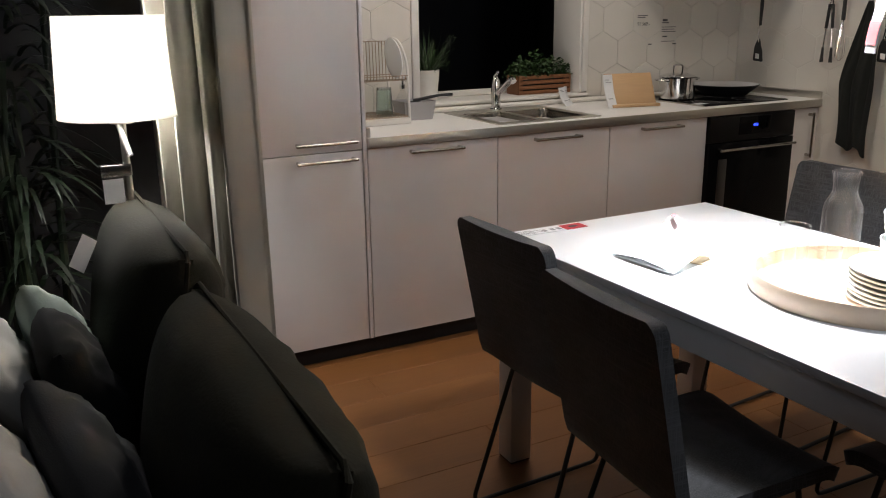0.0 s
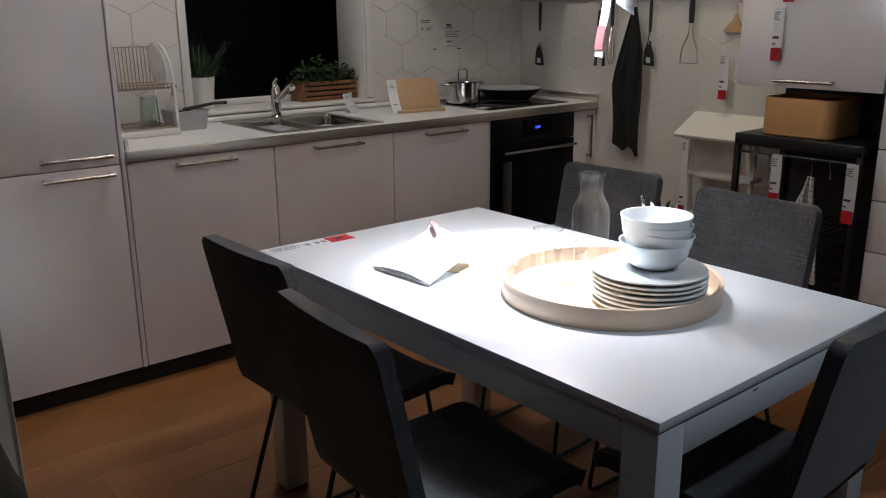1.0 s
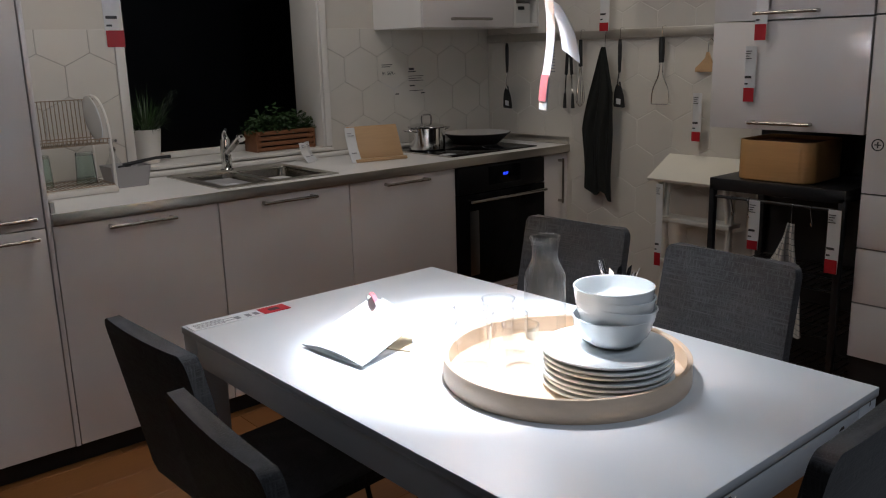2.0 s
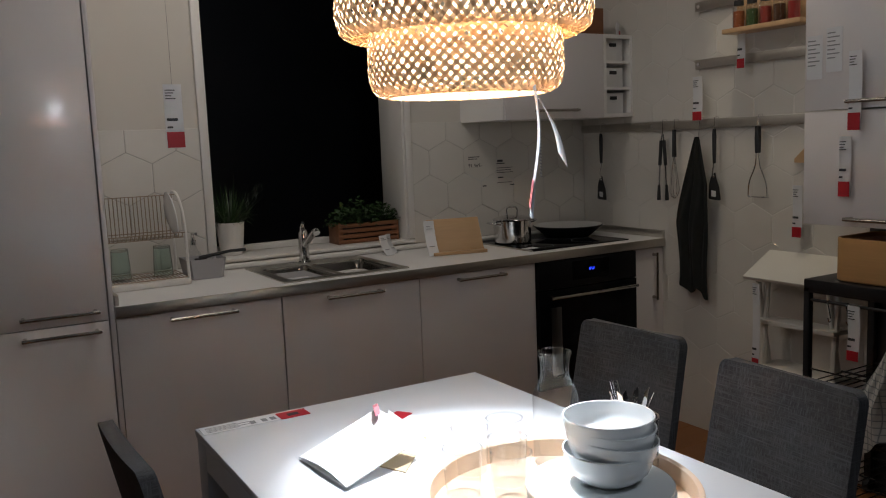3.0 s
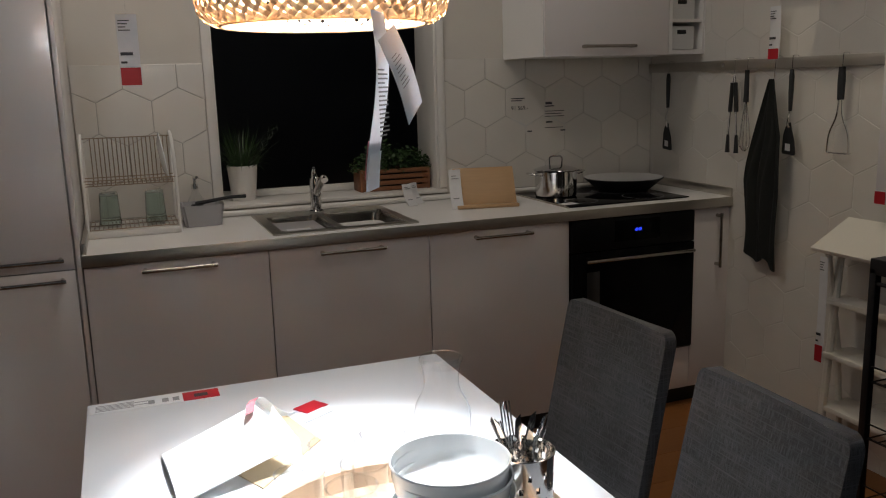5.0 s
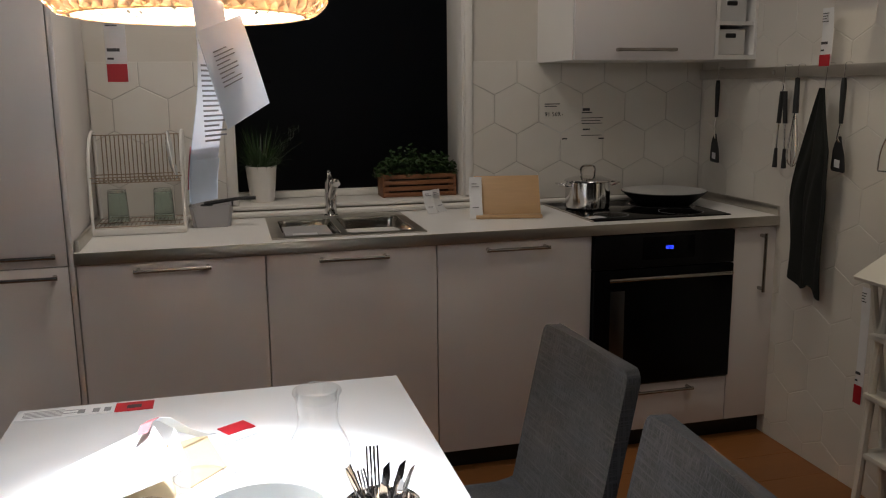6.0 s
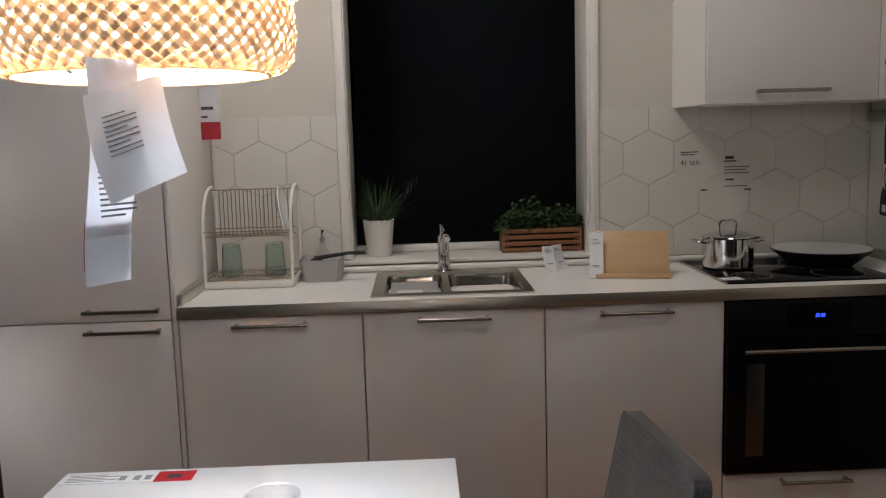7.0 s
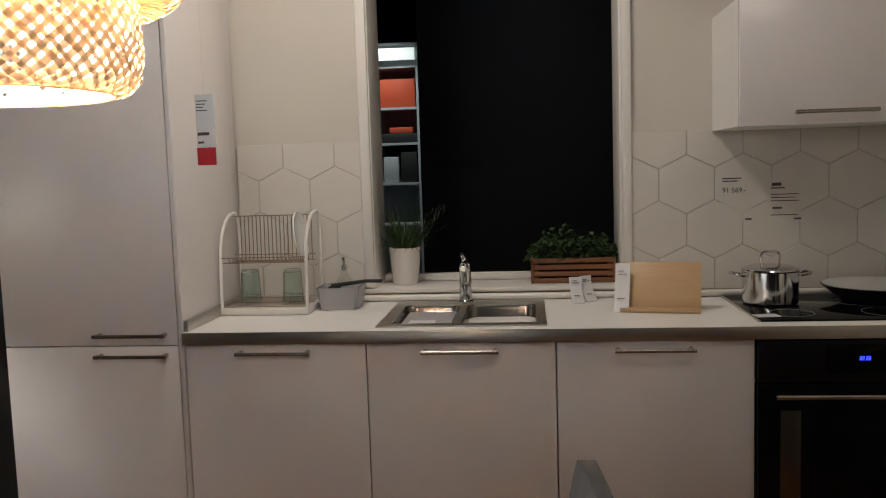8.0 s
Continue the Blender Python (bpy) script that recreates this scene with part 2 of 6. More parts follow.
def lathe(bm, profile, segs=32, centre=(0, 0, 0), close=False):
    """Turn a list of (radius, z) round the upright axis."""
    rings = []
    for r, z in profile:
        if r < 1e-5:
            rings.append([bm.verts.new((centre[0], centre[1], centre[2] + z))])
        else:
            rings.append([bm.verts.new((centre[0] + r * math.cos(2 * math.pi * i / segs), centre[1] + r * math.sin(2 * math.pi * i / segs), centre[2] + z)) for i in range(segs)])
    pairs = list(zip(rings, rings[1:]))
    if close:
        pairs.append((rings[-1], rings[0]))
    for a, b in pairs:
        for i in range(segs):
            j = (i + 1) % segs
            if len(a) == 1 and len(b) == 1:
                continue
            if len(a) == 1:
                bm.faces.new((a[0], b[j], b[i]))
            elif len(b) == 1:
                bm.faces.new((a[i], a[j], b[0]))
            else:
                bm.faces.new((a[i], a[j], b[j], b[i]))
    return bm


def tube(bm, points, r, segs=8, closed=False):
    """A round bar along points."""
    pts = [Vector(p) for p in points]
    n = len(pts)
    rings = []
    up = Vector((0, 0, 1))
    side = None
    for i, p in enumerate(pts):
        a = pts[(i - 1) % n] if closed or i else p
        b = pts[(i + 1) % n] if closed or i < n - 1 else p
        d = (b - a).normalized()
        ref = side if side is not None else (up if abs(d.z) < 0.95 else Vector((1, 0, 0)))
        s = (ref - d * ref.dot(d))
        s = s.normalized() if s.length > 1e-4 else d.orthogonal().normalized()
        side = s
        t = d.cross(s)
        rr = r[i] if isinstance(r, (list, tuple)) else r
        rings.append([bm.verts.new(p + rr * (math.cos(2 * math.pi * k / segs) * s + math.sin(2 * math.pi * k / segs) * t)) for k in range(segs)])
    for i in range(n if closed else n - 1):
        a, b = rings[i], rings[(i + 1) % n]
        for k in range(segs):
            j = (k + 1) % segs
            bm.faces.new((a[k], a[j], b[j], b[k]))
    if not closed:
        bm.faces.new(rings[0][::-1])
        bm.faces.new(rings[-1])
    return bm


def rounded(points, radius, steps=5):
    """A path with its corners rounded."""
    pts = [Vector(p) for p in points]
    out = [pts[0]]
    for a, b, c in zip(pts, pts[1:], pts[2:]):
        r = min(radius, (a - b).length / 2.1, (c - b).length / 2.1)
        p, q = b + (a - b).normalized() * r, b + (c - b).normalized() * r
        out += [(1 - t) ** 2 * p + 2 * t * (1 - t) * b + t * t * q for t in (k / steps for k in range(steps + 1))]
    return out + [pts[-1]]


def slab(bm, outline, thick, m):
    """A flat plate from a 2D outline, thick along its own z, then posed by m."""
    lo = [bm.verts.new(m @ Vector((x, y, 0))) for x, y in outline]
    hi = [bm.verts.new(m @ Vector((x, y, thick))) for x, y in outline]
    bm.faces.new(lo[::-1])
    bm.faces.new(hi)
    for i in range(len(lo)):
        j = (i + 1) % len(lo)
        bm.faces.new((lo[i], lo[j], hi[j], hi[i]))
    return bm


def shell(bm, grid, thick):
    """A thick sheet from rows of points."""
    nu, nv = len(grid), len(grid[0])
    P = np.array([[list(p) for p in row] for row in grid], dtype=float)
    du, dv = np.gradient(P, axis=0), np.gradient(P, axis=1)
    N = np.cross(du, dv)
    N /= np.linalg.norm(N, axis=2, keepdims=True) + 1e-9
    A = [[bm.verts.new(P[i, j] + N[i, j] * thick / 2) for j in range(nv)] for i in range(nu)]
    B = [[bm.verts.new(P[i, j] - N[i, j] * thick / 2) for j in range(nv)] for i in range(nu)]
    for i in range(nu - 1):
        for j in range(nv - 1):
            bm.faces.new((A[i][j], A[i + 1][j], A[i + 1][j + 1], A[i][j + 1]))
            bm.faces.new((B[i][j], B[i][j + 1], B[i + 1][j + 1], B[i + 1][j]))
    for i in range(nu - 1):
        bm.faces.new((A[i][0], B[i][0], B[i + 1][0], A[i + 1][0]))
        bm.faces.new((A[i][-1], A[i + 1][-1], B[i + 1][-1], B[i][-1]))
    for j in range(nv - 1):
        bm.faces.new((A[0][j], A[0][j + 1], B[0][j + 1], B[0][j]))
        bm.faces.new((A[-1][j], B[-1][j], B[-1][j + 1], A[-1][j + 1]))
    return bm


def to_mesh(name, bm, mat, smooth=True):
    bmesh.ops.recalc_face_normals(bm, faces=bm.faces)
    me = bpy.data.meshes.new(name)
    bm.to_mesh(me)
    bm.free()
    me.materials.append(mat)
    if smooth:
        for p in me.polygons:
            p.use_smooth = True
        me.set_sharp_from_angle(angle=radians(38))
    return me


def part(name, bm, mat, parent, label="", smooth=True):
    ob = new(name, to_mesh(name, bm, mat, smooth))
    ob.parent = parent
    if label:
        tagged(ob, label)
    return ob


def thing(name, label, category, place=(0, 0, 0), group="", turn=0):
    ob = new(name)
    ob.empty_display_size = 0.05
    ob.matrix_basis = pose(*place, 0, 0, turn)
    return tagged(ob, label, category, group)


def solid(name, bm, mat, label, category, place=(0, 0, 0), group="", kind="", smooth=True, turn=0):
    ob = new(name, to_mesh(name, bm, mat, smooth))
    ob.matrix_basis = pose(*place, 0, 0, turn)
    return tagged(ob, label, category, group, kind)


def B(*a, **k):
    return box(bmesh.new(), *a, **k)


def structure(name, bm, mat, label=""):
    return tagged(new(name, to_mesh(name, bm, mat)), label, "", "", "structure")


# ---- the room ----
BACK, RIGHT = 0.60, 2.60
floor = structure("floor", B(-3.2, 3.4, -5.2, 5.4, -0.1, -0.006), SUBFLOOR, "warm brown oak laminate floor")
# ceiling out of view, added to close the room to the world light
ceiling = structure("ceiling", B(-3.2, 3.4, -5.2, 5.4, CEILING, CEILING + 0.1), CEIL, "added dark ceiling, out of view")

bm = bmesh.new()
WX0, WX1, WZ0, WZ1 = 0.51, 1.485, 0.952, 2.35
box(bm, -0.7, WX0, BACK, 0.84, 0, CEILING)
box(bm, WX1, RIGHT + 0.12, BACK, 0.84, 0, CEILING)
box(bm, WX0, WX1, BACK, 0.84, 0, WZ0)
box(bm, WX0, WX1, BACK, 0.84, WZ1, CEILING)
wall_back = structure("wall_back", bm, WALL, "beige painted wall with hexagon tiles above the worktop")
wall_right = structure("wall_right", B(RIGHT, RIGHT + 0.12, -5.2, BACK, 0, CEILING), WALL, "wall with pale hexagon tiles")
wall_living = structure("wall_living", B(-3.2, -0.7, 0.62, 0.84, 0, CEILING), WALL_DARK, "dark grey wall behind the living area")
# outer walls, mostly out of view, added to shut out the world light
wall_left = structure("wall_left", B(-3.2, -3.08, -5.2, 0.62, 0, CEILING), WALL_DARK, "added dark grey side wall, out of view")
wall_front = structure("wall_front", B(-3.08, RIGHT, -5.2, -5.08, 0, CEILING), WALL_DARK, "added dark wall, out of view")
hall_left = structure("wall_hall_left", B(-3.2, -3.08, 0.84, 5.4, 0, CEILING), WALL_DARK, "added dark wall closing the hall beyond the window")
hall_back = structure("wall_hall_back", B(-3.08, 3.4, 5.28, 5.4, 0, CEILING), WALL_DARK, "added dark wall closing the hall beyond the window")
hall_right = structure("wall_hall_right", B(3.28, 3.4, 0.84, 5.28, 0, CEILING), WALL_DARK, "added dark wall closing the hall beyond the window")

# window: white frame round a dark opening
window = tagged(new("window_1"), "white framed window onto a dark hall", "", "", "structure")
bm = bmesh.new()
for a, b in ((0.487, WX0 + 0.016), (WX1 - 0.012, 1.508)):
    box(bm, a, b, 0.583, BACK - 0.001, 0.972, 2.42, 0.004)
box(bm, 0.487, 1.505, 0.584, BACK - 0.001, 2.42, 2.48, 0.004)
part("architrave", bm, FRAME, window)
bm = bmesh.new()
for a, b in ((WX0, WX0 + 0.02), (WX1 - 0.02, WX1)):
    box(bm, a, b, BACK, 0.84, WZ0 + 0.014, WZ1, 0.002)
part("window_reveal", bm, FRAME, window)
bm = bmesh.new()
box(bm, WX0 + 0.0205, WX1 - 0.0205, 0.79, 0.832, 0.967, 0.996, 0.004)
part("window_frame", bm, FRAME, window)
part("window_sill", B(0.487, 1.505, 0.572, 0.84, WZ0 - 0.002, WZ0 + 0.014, 0.004), FRAME, window)

# floor boards
bm_plank = {}
def plank_mesh(length):
    key = round(length, 3)
    if key not in bm_plank:
        bm_plank[key] = to_mesh("plank", B(0, length - 0.0014, 0, 0.19 - 0.0014, -0.006, 0, 0.0008, 1), PLANK, False)
    return bm_plank[key]


# ---- kitchen units ----
def bar_handle(parent, x0, x1, y, z, upright=False, name="handle"):
    """A round bar on two posts; along x, or along z when upright (then x0, x1 are heights and z is its x)."""
    bm = bmesh.new()
    if upright:
        tube(bm, [(z, y - 0.03, x0), (z, y - 0.03, x1)], 0.0065, 12)
        for h in (x0 + 0.012, x1 - 0.012):
            tube(bm, [(z, y + 0.001, h), (z, y - 0.03, h)], 0.0075, 10)
    else:
        tube(bm, [(x0, y - 0.03, z), (x1, y - 0.03, z)], 0.0065, 12)
        for h in (x0 + 0.012, x1 - 0.012):
            tube(bm, [(h, y + 0.001, z), (h, y - 0.03, z)], 0.0075, 10)
    return part(name, bm, HANDLE, parent, "brushed nickel bar handle")


def carcass(bm, x0, x1, y0, y1, z0, z1, t=0.018):
    box(bm, x0, x0 + t, y0, y1, z0, z1)
    box(bm, x1 - t, x1, y0, y1, z0, z1)
    box(bm, x0 + t, x1 - t, y0, y1, z0, z0 + t)
    box(bm, x0 + t, x1 - t, y0, y1, z1 - t, z1)
    box(bm, x0 + t, x1 - t, y1 - 0.006, y1, z0 + t, z1 - t)
    return bm


def base_cabinet(x, width, label, handle=True):
    cab = thing("base_cabinet", label, "cabinet", (x, 0, 0), "base cabinets")
    part("body", carcass(bmesh.new(), 0.001, width - 0.001, 0.021, 0.585, 0.08, 0.878), CARCASS, cab)
    door = part("door", B(0.002, width - 0.002, 0, 0.018, 0.082, 0.874, 0.0015), GLOSS_WHITE, cab, "glossy off-white door")
    if handle:
        bar_handle(door, 0.178, 0.422, -0.001, 0.849)
    return cab


for i in range(3):
    base_cabinet(0.6 * i, 0.6, ("glossy off-white base cabinet beside the tall unit", "glossy off-white base cabinet under the sink", "glossy off-white base cabinet beside the oven")[i])
cab = thing("base_cabinet", "narrow glossy off-white base cabinet beside the oven", "cabinet", (2.4, 0, 0), "base cabinets")
part("body", carcass(bmesh.new(), 0.001, 0.198, 0.021, 0.585, 0.08, 0.878), CARCASS, cab)
door = part("door", B(0.002, 0.196, 0, 0.018, 0.082, 0.874, 0.0015), GLOSS_WHITE, cab, "glossy off-white narrow door")
bar_handle(door, 0.615, 0.852, -0.001, 0.126, True)

# oven in its unit, with a drawer below
cab = thing("oven_cabinet", "off-white oven cabinet with a drawer below", "cabinet", (1.8, 0, 0), "base cabinets")
part("body", carcass(bmesh.new(), 0.001, 0.599, 0.021, 0.585, 0.08, 0.878), CARCASS, cab)
drawer = part("drawer", B(0.002, 0.598, 0, 0.018, 0.082, 0.272, 0.0015), GLOSS_WHITE, cab, "glossy off-white drawer front")
bar_handle(drawer, 0.192, 0.436, -0.001, 0.244)
oven = thing("oven", "black built-in oven with steel bar handle", "oven", (1.8, 0, 0))
part("control_panel", B(0.004, 0.596, -0.018, 0.05, 0.745, 0.874, 0.003), OVEN_PANEL, oven, "black steel control panel")
part("door", B(0.004, 0.596, -0.02, 0.05, 0.28, 0.741, 0.003), BLACK_GLASS, oven, "black glass oven door")
part("lower_trim", B(0.004, 0.596, -0.012, 0.05, 0.273, 0.2795, 0.001), DARK_STEEL, oven)
bm = tube(bmesh.new(), [(0.045, -0.062, 0.712), (0.565, -0.062, 0.712)], 0.0075, 12)
for x in (0.07, 0.54):
    tube(bm, [(x, -0.019, 0.712), (x, -0.062, 0.712)], 0.008, 10)
part("handle", bm, HANDLE, oven, "steel bar handle")
glow = material("blue_display", (0.05, 0.1, 0.9), 0.3, emit=2.5, emit_colour=(0.03, 0.06, 1.0))
screen = part("display", B(0.20, 0.42, -0.0205, -0.017, 0.775, 0.862, 0.001), BLACK_GLASS, oven, "black display window")
bm = bmesh.new()
for k, x in enumerate((0.297, 0.3045, 0.315, 0.3225)):
    for z in (0.814, 0.819, 0.824):
        box(bm, x, x + 0.0055, -0.0225, -0.0206, z, z + 0.0014)
    box(bm, x, x + 0.0014, -0.0225, -0.0206, 0.8156, 0.8188)
    box(bm, x + 0.004, x + 0.0054, -0.0225, -0.0206, 0.8206, 0.8238)
part("display_digits", bm, glow, screen, "blue lit digits", False)
# reflection on the oven door, built as a thin dark steel strip
part("door_reflection", B(0.07, 0.13, -0.0215, -0.0198, 0.34, 0.66, 0.001), DARK_STEEL, oven, "dark steel strip standing in for a reflection on the door glass")

# tall unit
cab = thing("tall_cabinet", "glossy off-white tall fridge cabinet with two doors", "cabinet", (-0.62, 0, 0))
part("body", carcass(bmesh.new(), 0.001, 0.60, 0.021, 0.585, 0.08, 2.2), CARCASS, cab)
for z0, z1, hz in ((0.082, 0.872, 0.843), (0.876, 2.2, 0.911)):
    d = part("door", B(0.002, 0.598, 0, 0.018, z0, z1, 0.0015), GLOSS_WHITE, cab, "glossy off-white door")
    bar_handle(d, 0.323, 0.569, -0.001, hz)
part("side_panel", B(0.602, 0.618, -0.002, 0.585, 0.08, 2.2, 0.0015), GLOSS_WHITE, cab, "off-white cover panel")

structure("plinth", B(-0.64, 2.598, 0.045, 0.06, 0.0, 0.079, 0.001), PLINTH, "black plinth under the kitchen units")

# worktop with a steel front edge, cut out for the sink and hob
top = thing("worktop", "white worktop with brushed steel front edge", "worktop")
bm = bmesh.new()
SX0, SX1, SY0, SY1 = 0.645, 1.155, 0.075, 0.50
rows_y, cols_x = (-0.016, SY0, SY1, 0.598), (0.0, SX0, SX1, 2.598)
lo = [[bm.verts.new((x, y, 0.88)) for y in rows_y] for x in cols_x]
hi = [[bm.verts.new((x, y, 0.918)) for y in rows_y] for x in cols_x]
for i in range(3):
    for j in range(3):
        if (i, j) != (1, 1):
            bm.faces.new((hi[i][j], hi[i + 1][j], hi[i + 1][j + 1], hi[i][j + 1]))
            bm.faces.new((lo[i][j], lo[i][j + 1], lo[i + 1][j + 1], lo[i + 1][j]))
for ring in ([(0, 0), (1, 0), (2, 0), (3, 0), (3, 1), (3, 2), (3, 3), (2, 3), (1, 3), (0, 3), (0, 2), (0, 1)], [(1, 1), (2, 1), (2, 2), (1, 2)]):
    for (a, b), (c, d) in zip(ring, ring[1:] + ring[:1]):
        bm.faces.new((lo[a][b], lo[c][d], hi[c][d], hi[a][b]))
part("slab", bm, LAMINATE, top, "white laminate slab", False)
part("edge_strip", B(0.0, 2.598, -0.0205, -0.0162, 0.8795, 0.9185, 0.001), STEEL, top, "brushed steel edge strip")
part("upstand", B(0.002, 0.016, 0.0, 0.58, 0.9185, 0.956, 0.002), STEEL, top, "steel upstand against the tall unit")
part("upstand", B(2.583, 2.598, -0.015, 0.58, 0.9185, 0.956, 0.002), STEEL, top, "steel upstand against the tiled wall")
bm = tube(bmesh.new(), [(0.018, 0.578, 0.932), (2.58, 0.578, 0.932)], 0.0125, 12)
part("upstand", bm, FRAME, top, "white rounded sealing strip along the wall")

# wall unit with an open niche
cab = thing("wall_cabinet", "off-white wall cabinet with open niche shelves", "cabinet", (1.80, 0.2, 1.527))
part("body", carcass(bmesh.new(), 0, 0.6, 0.02, 0.398, 0, 0.405), CARCASS, cab)
d = part("door", B(0.001, 0.6, 0, 0.018, -0.002, 0.405, 0.0015), GLOSS_WHITE, cab, "off-white flap door")
bar_handle(d, 0.167, 0.417, -0.001, 0.037)
bm = carcass(bmesh.new(), 0.602, 0.798, 0.002, 0.398, 0, 0.405)
niche = part("open_niche", bm, CARCASS, cab, "white open niche", False)
for z in (0.135, 0.265):
    part("niche_shelf", B(0.6205, 0.7795, 0.01, 0.39, z, z + 0.014), CARCASS, niche)

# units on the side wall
# black sheet added to make the recess behind the trolley dark
structure("recess_sheet", B(2.580, 2.596, -1.69, -1.10, 0.0, 1.088), BLACK, "black sheet added in the recess behind the trolley")


def side_cabinet(y0, y1, z0, z1, hz, name, label):
    c = thing(name, label, "cabinet", (0, 0, 0), "side wall cabinets")
    part("body", carcass(bmesh.new(), 2.222, 2.598, y0 + 0.001, y1 - 0.001, z0, z1), CARCASS, c)
    dd = part("door", B(2.2, 2.218, y0 + 0.001, y1 - 0.001, z0 - 0.002, z1 - 0.002, 0.0015), GLOSS_WHITE, c, "glossy off-white door")
    if hz:
        bm = tube(bmesh.new(), [(2.168, y0 + 0.18, hz), (2.168, y0 + 0.42, hz)], 0.0065, 12)
        for h in (y0 + 0.19, y0 + 0.41):
            tube(bm, [(2.2, h, hz), (2.168, h, hz)], 0.0075, 10)
        part("handle", bm, HANDLE, dd, "brushed nickel bar handle")
    return c


side_cabinet(-1.685, -1.085, 1.093, 1.488, 1.118, "side_wall_cabinet", "glossy off-white wall cabinet above the trolley")
side_cabinet(-1.685, -1.085, 1.494, 1.99, 1.516, "side_wall_cabinet", "glossy off-white upper wall cabinet beside the knife rails")
c = thing("side_tall_cabinet", "off-white tall cabinet with several drawer fronts", "cabinet", (0, 0, 0), "side wall cabinets")
# body coloured black so that it gives the dark recess below the fronts
part("body", B(2.222, 2.598, -2.29, -1.692, 0.0, 2.1), BLACK, c, "black body standing in for the dark recess below the fronts")
for z0, z1 in ((0.29, 0.49), (0.495, 0.69), (0.695, 0.885), (0.89, 1.49), (1.495, 2.1)):
    part("front", B(2.2, 2.22, -2.289, -1.693, z0, z1, 0.0015), GLOSS_WHITE, c, "glossy off-white front")

# ---- dining table and chairs ----
TX0, TX1, TY0, TY1, TZ = 0.022, 0.86, -2.325, -0.95, 0.745
table = thing("dining_table", "white rectangular dining table with scuffed corners", "table", (0, 0, 0))
part("tabletop", B(TX0, TX1, TY0, TY1, TZ - 0.02, TZ, 0.003), TABLE_WHITE, table, "white tabletop")
for y0, y1 in ((TY0 + 0.004, TY0 + 0.024), (TY1 - 0.024, TY1 - 0.004)):
    part("apron", B(TX0 + 0.0785, TX1 - 0.0785, y0, y1, TZ - 0.088, TZ - 0.0215, 0.002), TABLE_WHITE, table)
for x0, x1 in ((TX0 + 0.004, TX0 + 0.024), (TX1 - 0.024, TX1 - 0.004)):
    part("apron", B(x0, x1, TY0 + 0.0785, TY1 - 0.0785, TZ - 0.088, TZ - 0.0215, 0.002), TABLE_WHITE, table)
for x in (TX0 + 0.003, TX1 - 0.078):
    for y in (TY0 + 0.003, TY1 - 0.078):
        leg = part("leg", B(x, x + 0.075, y, y + 0.075, 0.006, TZ - 0.0205, 0.003), TABLE_WHITE, table)
        part("foot_pad", B(x + 0.004, x + 0.071, y + 0.004, y + 0.071, 0.0, 0.006), BLACK, leg)


CHIP = material("chipped_edge", (0.10, 0.08, 0.06), 0.8, vary=0.3, scale=80)
for x, z, w, h in ((0.70, 0.700, 0.022, 0.007), (0.825, 0.712, 0.006, 0.014), (0.31, 0.711, 0.02, 0.004)):
    part("scuff", slab(bmesh.new(), [(0, 0), (w * 0.6, h * 0.2), (w, h * 0.1), (w * 0.8, h), (w * 0.3, h * 0.8)], 0.0006, Matrix(((1, 0, 0, x), (0, 0, -1, TY0 + 0.0035), (0, 1, 0, z), (0, 0, 0, 1)))), CHIP, table, "dark chipped spot")


